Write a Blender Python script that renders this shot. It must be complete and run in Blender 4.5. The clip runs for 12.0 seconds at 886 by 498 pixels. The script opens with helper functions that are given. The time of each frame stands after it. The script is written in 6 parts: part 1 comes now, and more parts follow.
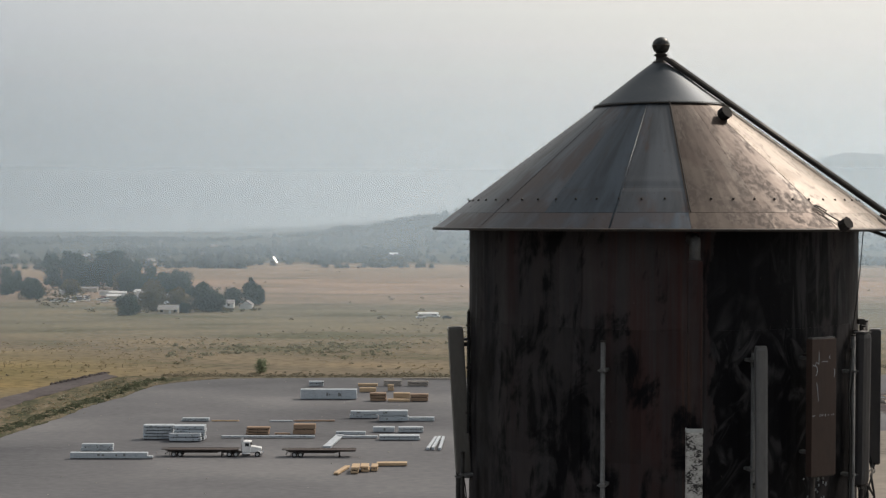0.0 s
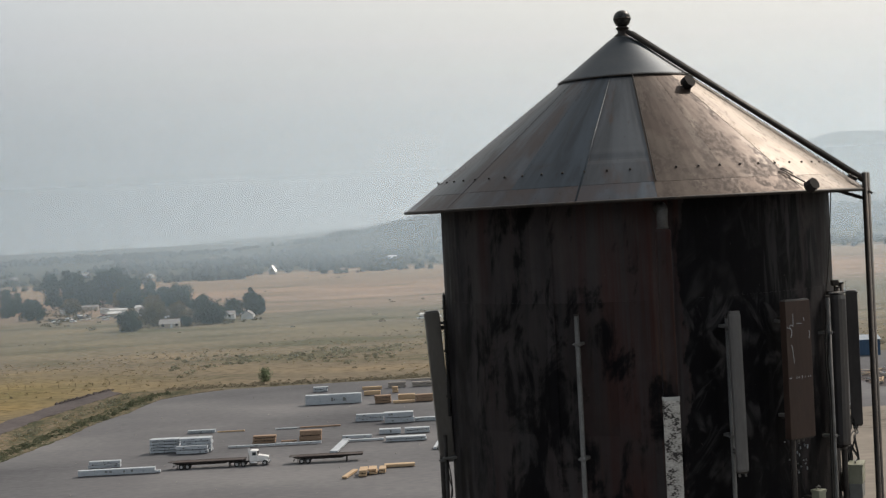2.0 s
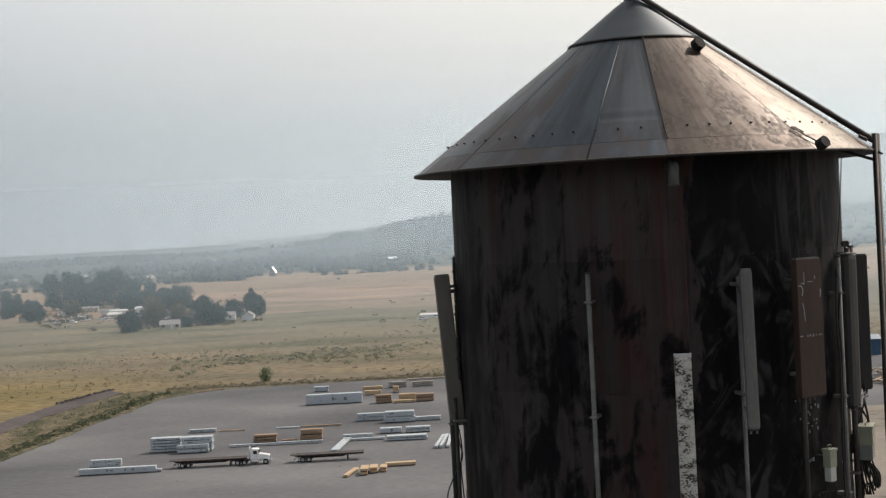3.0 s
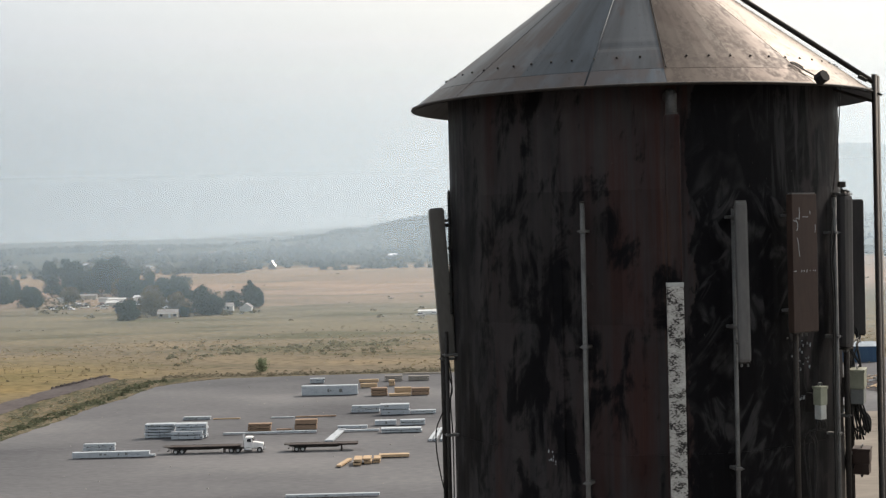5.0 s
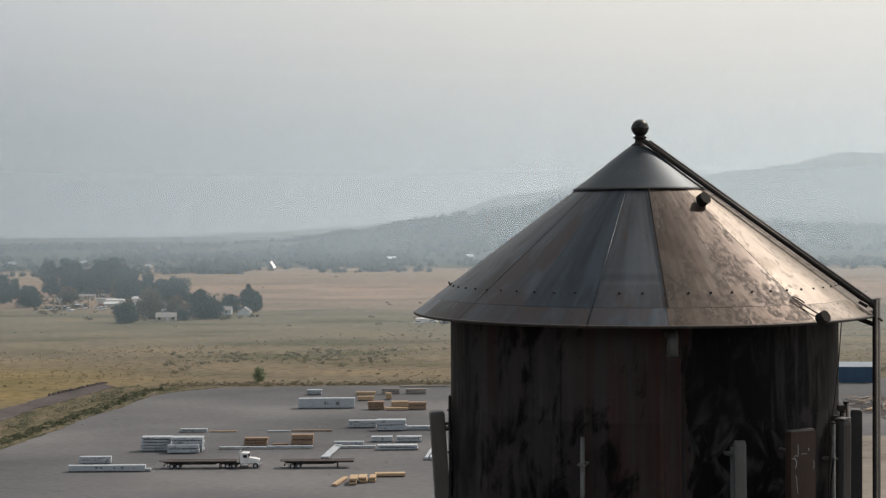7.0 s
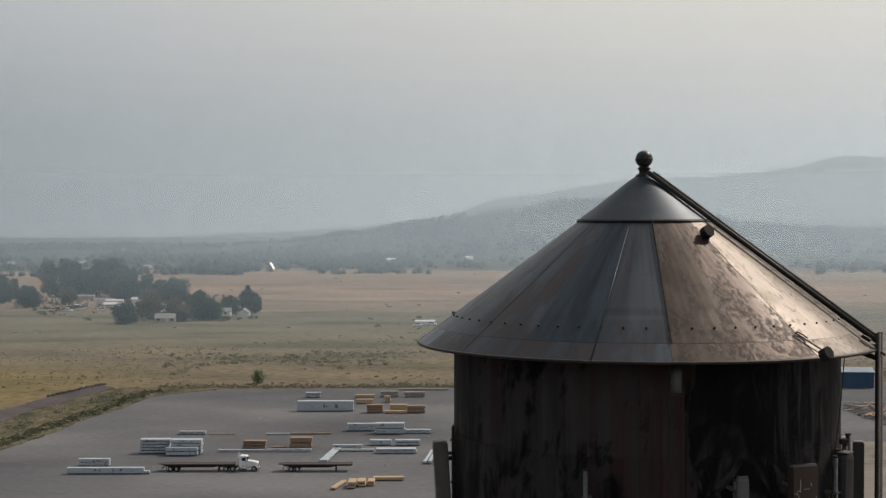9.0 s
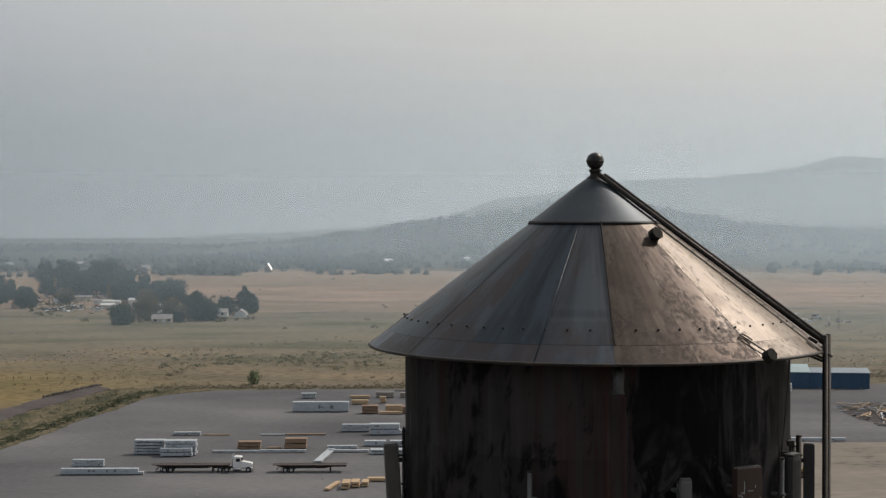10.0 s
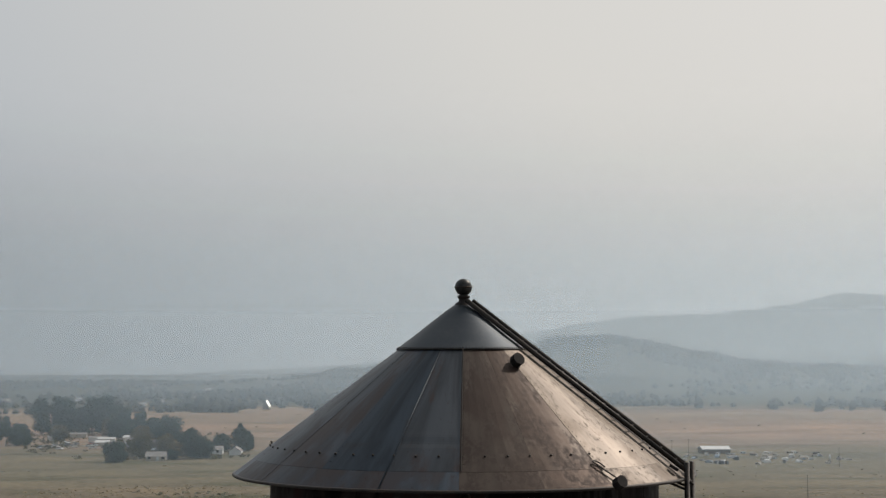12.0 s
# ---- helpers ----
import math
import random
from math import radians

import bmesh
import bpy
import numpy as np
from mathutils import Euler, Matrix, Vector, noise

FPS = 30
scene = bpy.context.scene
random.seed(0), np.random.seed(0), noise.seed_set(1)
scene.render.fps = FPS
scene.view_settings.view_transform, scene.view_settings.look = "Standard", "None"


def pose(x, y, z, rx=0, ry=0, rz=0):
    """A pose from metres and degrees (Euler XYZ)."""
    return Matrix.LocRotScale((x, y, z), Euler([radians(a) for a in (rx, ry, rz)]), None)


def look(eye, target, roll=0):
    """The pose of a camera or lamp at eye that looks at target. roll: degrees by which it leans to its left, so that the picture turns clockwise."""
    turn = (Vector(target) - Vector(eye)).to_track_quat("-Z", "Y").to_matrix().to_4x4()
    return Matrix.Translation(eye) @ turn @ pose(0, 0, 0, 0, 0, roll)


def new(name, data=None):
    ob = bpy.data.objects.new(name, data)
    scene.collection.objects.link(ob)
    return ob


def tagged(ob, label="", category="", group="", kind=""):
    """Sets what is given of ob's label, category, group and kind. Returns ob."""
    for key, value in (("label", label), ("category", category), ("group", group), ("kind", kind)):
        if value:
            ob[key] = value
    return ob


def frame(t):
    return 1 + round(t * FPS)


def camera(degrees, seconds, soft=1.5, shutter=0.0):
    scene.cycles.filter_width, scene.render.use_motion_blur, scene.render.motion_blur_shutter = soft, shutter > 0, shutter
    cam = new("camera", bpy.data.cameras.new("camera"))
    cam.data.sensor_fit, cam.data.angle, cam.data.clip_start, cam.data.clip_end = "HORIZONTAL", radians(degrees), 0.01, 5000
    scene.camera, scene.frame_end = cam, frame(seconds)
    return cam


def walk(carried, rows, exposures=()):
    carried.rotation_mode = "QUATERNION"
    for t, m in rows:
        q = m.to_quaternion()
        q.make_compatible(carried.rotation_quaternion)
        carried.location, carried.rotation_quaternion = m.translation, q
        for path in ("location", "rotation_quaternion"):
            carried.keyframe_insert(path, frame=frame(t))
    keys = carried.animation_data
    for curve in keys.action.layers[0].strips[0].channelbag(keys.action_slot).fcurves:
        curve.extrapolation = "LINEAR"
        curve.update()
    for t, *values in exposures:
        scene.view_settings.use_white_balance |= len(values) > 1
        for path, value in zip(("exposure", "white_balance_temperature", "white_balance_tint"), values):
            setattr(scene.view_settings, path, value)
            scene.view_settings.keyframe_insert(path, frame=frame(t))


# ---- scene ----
cam = camera(34.8, 12.0, soft=1.35)
PATH = [
    (0, (0.05, -0.07, 46.083), (0.052, 1.929, 46.041), 0.1),
    (0.3, (0.05, -0.07, 46.083), (0.052, 1.929, 46.041), 0.1),
    (0.4, (0.13, -0.05, 46.06), (0.133, 1.95, 46.018), -6.5),
    (0.5, (0.208, -0.044, 46.058), (0.211, 1.955, 46.016), -6.2),
    (1, (0.638, -0.055, 46.114), (0.641, 1.945, 46.072), -5.0),
    (1.5, (0.737, -0.039, 46.01), (0.74, 1.961, 45.968), -3.7),
    (2, (0.509, -0.055, 45.786), (0.513, 1.945, 45.744), -3.0),
    (2.5, (0.383, -0.03, 45.518), (0.386, 1.97, 45.475), -3.0),
    (3, (0.3, -0.084, 45.111), (0.304, 1.915, 45.072), -3.0),
    (3.5, (0.279, -0.086, 44.519), (0.283, 1.913, 44.48), -2.9),
    (3.7, (0.273, -0.08, 44.32), (0.277, 1.92, 44.281), -2.75),
    (4.1, (0.29, -0.06, 43.92), (0.294, 1.94, 43.881), -2.3),
    (4.5, (0.315, -0.04, 43.77), (0.319, 1.96, 43.73), -1.9),
    (4.9, (0.345, -0.02, 43.88), (0.349, 1.98, 43.84), -1.5),
    (5.3, (0.375, 0.0, 44.27), (0.379, 2.0, 44.23), -1.2),
    (5.5, (0.389, 0.015, 44.568), (0.393, 2.014, 44.528), -1.1),
    (6, (0.408, 0.017, 45.595), (0.412, 2.016, 45.555), -0.8),
    (6.5, (0.39, 0.004, 46.66), (0.395, 2.003, 46.62), -0.6),
    (7, (0.362, -0.062, 47.546), (0.367, 1.938, 47.507), -0.4),
    (7.2, (0.352, -0.075, 47.75), (0.357, 1.925, 47.711), -0.35),
    (7.6, (0.325, -0.09, 47.98), (0.33, 1.91, 47.942), -0.25),
    (8.1, (0.295, -0.105, 48.06), (0.3, 1.895, 48.022), -0.15),
    (8.8, (0.268, -0.113, 48.06), (0.274, 1.887, 48.022), -0.1),
    (9, (0.28, -0.115, 48.057), (0.286, 1.885, 48.02), -0.1),
    (9.5, (0.534, -0.079, 48.06), (0.541, 1.92, 48.023), -0.1),
    (10, (1.131, -0.134, 48.077), (1.139, 1.866, 48.041), -0.1),
    (10.5, (2.035, -0.118, 48.043), (2.044, 1.882, 48.006), -0.1),
    (11, (3.01, -0.087, 48.017), (3.018, 1.913, 47.981), -0.1),
    (11.5, (3.4, -0.091, 48.012), (3.411, 1.908, 47.976), 0.0),
    (11.6, (3.456, -0.103, 47.995), (3.466, 1.897, 47.967), 0.0),
    (11.7, (3.49, -0.107, 47.965), (3.499, 1.893, 47.975), -0.05),
    (11.8, (3.52, -0.11, 47.932), (3.528, 1.889, 47.989), -0.1),
    (11.9, (3.533, -0.101, 47.911), (3.539, 1.897, 48.017), -0.1),
    (12, (3.527, -0.074, 47.888), (3.533, 1.92, 48.045), -0.1),
]
walk(cam, [(t, look(eye, target, roll)) for t, eye, target, roll in PATH],
     [(0, 0.32, 6720, 10), (1.5, 0.34, 6720, 10), (2.5, 0.44, 6720, 10), (3.7, 0.64, 6720, 10), (5.5, 0.75, 6720, 10), (7, 0.28, 6720, 10), (8.8, 0.06, 6680, 10), (12, 0.03, 6600, 10)])

# ---- sky and sun: a smoky late-summer day, the sun high behind the tower ----
SUN_AZ, SUN_EL = 50.0, 44.0
world = bpy.data.worlds.new("smoky_sky")
scene.world = world
world.use_nodes = True
wn, wl = world.node_tree.nodes, world.node_tree.links
wn.clear()
sky = wn.new("ShaderNodeTexSky")
sky.sky_type, sky.sun_disc = "NISHITA", False
sky.sun_elevation, sky.sun_rotation = radians(SUN_EL), radians(SUN_AZ)
sky.air_density, sky.dust_density, sky.ozone_density = 1.0, 5.0, 2.0
grey = wn.new("ShaderNodeHueSaturation")
grey.inputs["Saturation"].default_value = 0.35
az, el = radians(SUN_AZ), radians(SUN_EL)
TO_SUN = Vector((math.sin(az) * math.cos(el), math.cos(az) * math.cos(el), math.sin(el)))
# the smoke itself: blue-grey away from the sun, paler and warmer towards it
way, near_sun, glow = wn.new("ShaderNodeTexCoord"), wn.new("ShaderNodeVectorMath"), wn.new("ShaderNodeValToRGB")
near_sun.operation = "DOT_PRODUCT"
near_sun.inputs[1].default_value = TO_SUN
for _ in range(4):
    glow.color_ramp.elements.new(0.5)
for e, (p, c) in zip(glow.color_ramp.elements, ((0.0, (3.9, 4.3, 4.65)), (0.34, (4.85, 5.25, 5.65)), (0.50, (5.95, 6.08, 6.1)), (0.63, (6.95, 6.86, 6.55)), (0.76, (7.3, 7.15, 6.85)), (1.0, (9.3, 9.0, 8.5)))):
    e.position, e.color = p, (*(v / 10.5 for v in c), 1)
lift = wn.new("ShaderNodeVectorMath")
lift.operation = "SCALE"
lift.inputs["Scale"].default_value = 10.1
smoke = wn.new("ShaderNodeMix")
smoke.data_type = "RGBA"
smoke.inputs["Factor"].default_value = 0.85
back = wn.new("ShaderNodeBackground")
back.inputs["Strength"].default_value = 0.1
wout = wn.new("ShaderNodeOutputWorld")
wl.new(way.outputs["Generated"], near_sun.inputs[0])
wl.new(near_sun.outputs["Value"], glow.inputs["Fac"])
wl.new(glow.outputs["Color"], lift.inputs[0])
wl.new(sky.outputs["Color"], grey.inputs["Color"])
wl.new(grey.outputs["Color"], smoke.inputs["A"])
wl.new(lift.outputs["Vector"], smoke.inputs["B"])
# the smoke lies low: overhead the sky is deeper and bluer than towards the horizon
updown, high_up, deep = wn.new("ShaderNodeSeparateXYZ"), wn.new("ShaderNodeMapRange"), wn.new("ShaderNodeMix")
high_up.inputs["From Min"].default_value, high_up.inputs["From Max"].default_value = 0.25, 0.95
high_up.interpolation_type = "SMOOTHSTEP"
deep.data_type, deep.blend_type = "RGBA", "MULTIPLY"
deep.inputs["B"].default_value = (0.70, 0.72, 0.755, 1)
wl.new(way.outputs["Generated"], updown.inputs["Vector"])
wl.new(updown.outputs["Z"], high_up.inputs["Value"])
wl.new(high_up.outputs["Result"], deep.inputs["Factor"])
wl.new(smoke.outputs["Result"], deep.inputs["A"])
wl.new(deep.outputs["Result"], back.inputs["Color"])
wl.new(back.outputs["Background"], wout.inputs["Surface"])

sun = new("sun", bpy.data.lights.new("sun", "SUN"))
sun.data.energy, sun.data.angle, sun.data.color = 2.5, radians(4.0), (1.0, 0.90, 0.80)
sun.matrix_world = look(TO_SUN * 300, (0, 0, 0))


# ---- materials ----
def ramp(nodes, stops):
    r = nodes.new("ShaderNodeValToRGB")
    while len(r.color_ramp.elements) < len(stops):
        r.color_ramp.elements.new(0.5)
    for e, (p, c) in zip(r.color_ramp.elements, stops):
        e.position, e.color = p, (*c, 1)
    return r


def surface(name, stops, scale=1.0, fine=8.0, fine_mix=0.25, rough=0.7, rough_to=None, metal=0.0, bump=0.2,
            stretch=(1, 1, 1), world_space=False, vary=0.0, detail=5.0, spec=0.4, bump_scale=None, gain=1.7):
    """A noise-coloured surface: a broad pattern from stops, broken up by a finer one, with fine relief."""
    m = bpy.data.materials.new(name)
    m.use_nodes = True
    n, l = m.node_tree.nodes, m.node_tree.links
    b = n["Principled BSDF"]
    if world_space:
        co = n.new("ShaderNodeNewGeometry").outputs["Position"]
    else:
        co = n.new("ShaderNodeTexCoord").outputs["Object"]
    info = n.new("ShaderNodeObjectInfo")
    mp = n.new("ShaderNodeMapping")
    mp.inputs["Scale"].default_value = stretch
    l.new(co, mp.inputs["Vector"])
    shift = n.new("ShaderNodeVectorMath")
    shift.operation = "SCALE"
    shift.inputs[0].default_value = (17.0, 31.0, 23.0)
    if world_space:
        shift.inputs["Scale"].default_value = 0.0
    else:
        l.new(info.outputs["Random"], shift.inputs["Scale"])
    l.new(shift.outputs["Vector"], mp.inputs["Location"])
    broad, small = n.new("ShaderNodeTexNoise"), n.new("ShaderNodeTexNoise")
    for t, s in ((broad, scale), (small, fine)):
        t.inputs["Scale"].default_value, t.inputs["Detail"].default_value = s, detail
        l.new(mp.outputs["Vector"], t.inputs["Vector"])
    mixv = n.new("ShaderNodeMix")
    mixv.inputs["Factor"].default_value = fine_mix
    l.new(broad.outputs["Fac"], mixv.inputs["A"])
    l.new(small.outputs["Fac"], mixv.inputs["B"])
    lift = n.new("ShaderNodeMath")
    lift.operation = "MULTIPLY_ADD"
    lift.inputs[1].default_value, lift.inputs[2].default_value = gain, 0.5 - 0.5 * gain
    l.new(mixv.outputs["Result"], lift.inputs[0])
    value = lift.outputs[0]
    if vary:
        add = n.new("ShaderNodeMath")
        add.operation = "MULTIPLY_ADD"
        add.inputs[1].default_value = vary
        l.new(info.outputs["Random"], add.inputs[0])
        sub = n.new("ShaderNodeMath")
        sub.operation = "SUBTRACT"
        sub.inputs[1].default_value = vary / 2
        l.new(value, sub.inputs[0])
        l.new(sub.outputs[0], add.inputs[2])
        value = add.outputs[0]
    r = ramp(n, stops)
    l.new(value, r.inputs["Fac"])
    l.new(r.outputs["Color"], b.inputs["Base Color"])
    b.inputs["Metallic"].default_value = metal
    b.inputs["Specular IOR Level"].default_value = spec
    if rough_to is None:
        b.inputs["Roughness"].default_value = rough
    else:
        rr = n.new("ShaderNodeMapRange")
        rr.inputs["From Min"].default_value, rr.inputs["From Max"].default_value = 0.3, 0.7
        rr.inputs["To Min"].default_value, rr.inputs["To Max"].default_value = rough, rough_to
        l.new(value, rr.inputs["Value"])
        l.new(rr.outputs["Result"], b.inputs["Roughness"])
    if bump:
        bp = n.new("ShaderNodeBump")
        bp.inputs["Strength"].default_value, bp.inputs["Distance"].default_value = bump, bump_scale or 0.02
        l.new(small.outputs["Fac"], bp.inputs["Height"])
        l.new(bp.outputs["Normal"], b.inputs["Normal"])
    return m


def plain(name, colour, rough=0.6, metal=0.0, spread=0.25, scale=3.0, bump=0.1):
    dark = tuple(c * (1 - spread) for c in colour)
    light = tuple(min(1, c * (1 + spread)) for c in colour)
    return surface(name, [(0.3, dark), (0.7, light)], scale, scale * 7, 0.4, rough, None, metal, bump)


def roof_sheet(name, metal, stain, rust, stain_at, rust_at, rough, streak=11.0, shine=1.0):
    """Old galvanised roof sheet: bare zinc that mirrors the sky, washed-down stains along the slope, and dull rust scabs on top.
    stain_at and rust_at: the noise levels between which the stain and the rust come in."""
    m = bpy.data.materials.new(name)
    m.use_nodes = True
    n, l = m.node_tree.nodes, m.node_tree.links
    b = n["Principled BSDF"]
    co, info = n.new("ShaderNodeTexCoord").outputs["Object"], n.new("ShaderNodeObjectInfo")
    sep, flat, reach, slant, comb, seat = (n.new(k) for k in ("ShaderNodeSeparateXYZ", "ShaderNodeVectorMath", "ShaderNodeVectorMath", "ShaderNodeMath", "ShaderNodeCombineXYZ", "ShaderNodeMath"))
    l.new(co, sep.inputs["Vector"])
    flat.operation, reach.operation, slant.operation, seat.operation = "MULTIPLY", "LENGTH", "DIVIDE", "MULTIPLY"
    flat.inputs[1].default_value = (1, 1, 0)
    l.new(co, flat.inputs[0])
    l.new(flat.outputs["Vector"], reach.inputs[0])
    l.new(sep.outputs["X"], slant.inputs[0])
    l.new(reach.outputs["Value"], slant.inputs[1])
    seat.inputs[1].default_value = 60.0
    l.new(info.outputs["Random"], seat.inputs[0])
    l.new(slant.outputs[0], comb.inputs["X"])
    l.new(reach.outputs["Value"], comb.inputs["Y"])
    l.new(seat.outputs[0], comb.inputs["Z"])

    def tex(stretch, detail=6, lift=0.0, rough_=0.6, bend=0.4):
        mp, t = n.new("ShaderNodeMapping"), n.new("ShaderNodeTexNoise")
        mp.inputs["Scale"].default_value, mp.inputs["Location"].default_value = (*stretch, 1), (lift, lift, lift)
        t.inputs["Scale"].default_value, t.inputs["Detail"].default_value = 1.0, detail
        t.inputs["Roughness"].default_value, t.inputs["Distortion"].default_value = rough_, bend
        l.new(comb.outputs["Vector"], mp.inputs["Vector"])
        l.new(mp.outputs["Vector"], t.inputs["Vector"])
        return t.outputs["Fac"]

    def mask(v, lo, hi, p=0.0, q=1.0):
        r = n.new("ShaderNodeMapRange")
        r.interpolation_type = "SMOOTHSTEP"
        for key, x in (("From Min", lo), ("From Max", hi), ("To Min", p), ("To Max", q)):
            r.inputs[key].default_value = x
        l.new(v, r.inputs["Value"])
        return r.outputs["Result"]

    def blend(x, y, fac):
        k = n.new("ShaderNodeMix")
        k.data_type = "RGBA"
        l.new(fac, k.inputs["Factor"])
        for key, c in (("A", x), ("B", y)):
            if isinstance(c, tuple):
                k.inputs[key].default_value = (*c, 1)
            else:
                l.new(c, k.inputs[key])
        return k.outputs["Result"]

    wash = mask(tex((streak, 0.55), 4, 1.0, 0.55), 0.3, 0.7)
    col = blend(tuple(c * 0.72 for c in metal), tuple(c * 1.25 for c in metal), wash)
    stained = mask(tex((streak * 0.45, 0.9), 6, 7.0, 0.6), *stain_at)
    col = blend(col, stain, stained)
    scab = mask(tex((46.0, 10.0), 9, 3.0, 0.72, 0.5), *rust_at)
    broad = mask(tex((9.0, 1.6), 4, 11.0), 0.38, 0.56)
    spots = n.new("ShaderNodeMath")
    spots.operation = "MULTIPLY"
    l.new(scab, spots.inputs[0])
    l.new(broad, spots.inputs[1])
    pits = mask(tex((75.0, 10.0), 6, 21.0, 0.7, 0.5), 0.60, 0.68)
    pitted = n.new("ShaderNodeMath")
    pitted.operation = "MULTIPLY"
    pitted.inputs[1].default_value = 0.55
    l.new(pits, pitted.inputs[0])
    rusty = n.new("ShaderNodeMath")
    rusty.operation = "MAXIMUM"
    l.new(spots.outputs[0], rusty.inputs[0])
    l.new(pitted.outputs[0], rusty.inputs[1])
    col = blend(col, rust, rusty.outputs[0])
    # no two sheets have aged alike
    aged, tone = n.new("ShaderNodeMapRange"), n.new("ShaderNodeHueSaturation")
    aged.inputs["To Min"].default_value, aged.inputs["To Max"].default_value = 0.80, 1.22
    l.new(info.outputs["Random"], aged.inputs["Value"])
    l.new(aged.outputs["Result"], tone.inputs["Value"])
    l.new(col, tone.inputs["Color"])
    l.new(tone.outputs["Color"], b.inputs["Base Color"])
    l.new(mask(rusty.outputs[0], 0.0, 1.0, shine, 0.4), b.inputs["Metallic"])
    dull = n.new("ShaderNodeMath")
    dull.operation = "ADD"
    l.new(mask(rusty.outputs[0], 0.0, 1.0, rough - 0.03, 0.62), dull.inputs[0])
    l.new(mask(stained, 0.0, 1.0, 0.0, 0.06), dull.inputs[1])
    l.new(dull.outputs[0], b.inputs["Roughness"])
    b.inputs["Specular IOR Level"].default_value = 0.35
    bp, dent = n.new("ShaderNodeBump"), n.new("ShaderNodeBump")
    bp.inputs["Strength"].default_value, bp.inputs["Distance"].default_value = 0.10, 0.0015
    dent.inputs["Strength"].default_value, dent.inputs["Distance"].default_value = 0.10, 0.02
    l.new(tex((9.0, 1.5), 2, 31.0), dent.inputs["Height"])
    l.new(scab, bp.inputs["Height"])
    l.new(dent.outputs["Normal"], bp.inputs["Normal"])
    l.new(bp.outputs["Normal"], b.inputs["Normal"])
    return m


DARK_RUST = (0.022, 0.014, 0.012)
M_STEEL = roof_sheet("blue_grey_galvanised_steel", (0.063, 0.079, 0.097), (0.060, 0.057, 0.062), DARK_RUST, (0.46, 0.66), (0.62, 0.76), 0.44)
M_STEEL_DARK = roof_sheet("dark_galvanised_steel", (0.043, 0.056, 0.071), (0.048, 0.048, 0.053), DARK_RUST, (0.52, 0.70), (0.64, 0.78), 0.45)
M_STEEL_WARM = roof_sheet("warm_grey_steel", (0.058, 0.067, 0.080), (0.062, 0.054, 0.055), DARK_RUST, (0.40, 0.60), (0.60, 0.74), 0.45)
M_STEEL_PINK = roof_sheet("pink_stained_steel", (0.062, 0.070, 0.080), (0.066, 0.050, 0.048), (0.032, 0.019, 0.016), (0.48, 0.66), (0.62, 0.74), 0.44)
M_RUST = roof_sheet("rust_scabbed_steel", (0.070, 0.057, 0.049), (0.047, 0.035, 0.030), (0.026, 0.016, 0.012), (0.44, 0.60), (0.41, 0.55), 0.48, 9, 0.9)
M_RUST_DARK = roof_sheet("dark_rust_scabbed_steel", (0.080, 0.066, 0.056), (0.053, 0.038, 0.031), (0.032, 0.019, 0.014), (0.38, 0.56), (0.40, 0.58), 0.48, 9, 0.9)
M_RUST_PALE = roof_sheet("pale_rust_specked_steel", (0.098, 0.084, 0.072), (0.078, 0.063, 0.051), (0.040, 0.026, 0.018), (0.46, 0.66), (0.49, 0.64), 0.52, 9, 0.9)
M_CAP = surface("grey_cap_steel", [(0.3, (0.052, 0.063, 0.075)), (0.7, (0.074, 0.084, 0.094))], 1.6, 14, 0.35, 0.48, 0.56, 0.95, 0.12, bump_scale=0.006, spec=0.40)
M_IRON = surface("black_iron", [(0.3, (0.012, 0.011, 0.011)), (0.6, (0.03, 0.024, 0.02)), (0.8, (0.06, 0.035, 0.022))], 4, 30, 0.5, 0.55, None, 0.3, 0.2)
M_BALL = surface("dark_ball", [(0.35, (0.015, 0.016, 0.016)), (0.7, (0.06, 0.062, 0.06))], 9, 40, 0.4, 0.4, None, 0.5, 0.1)


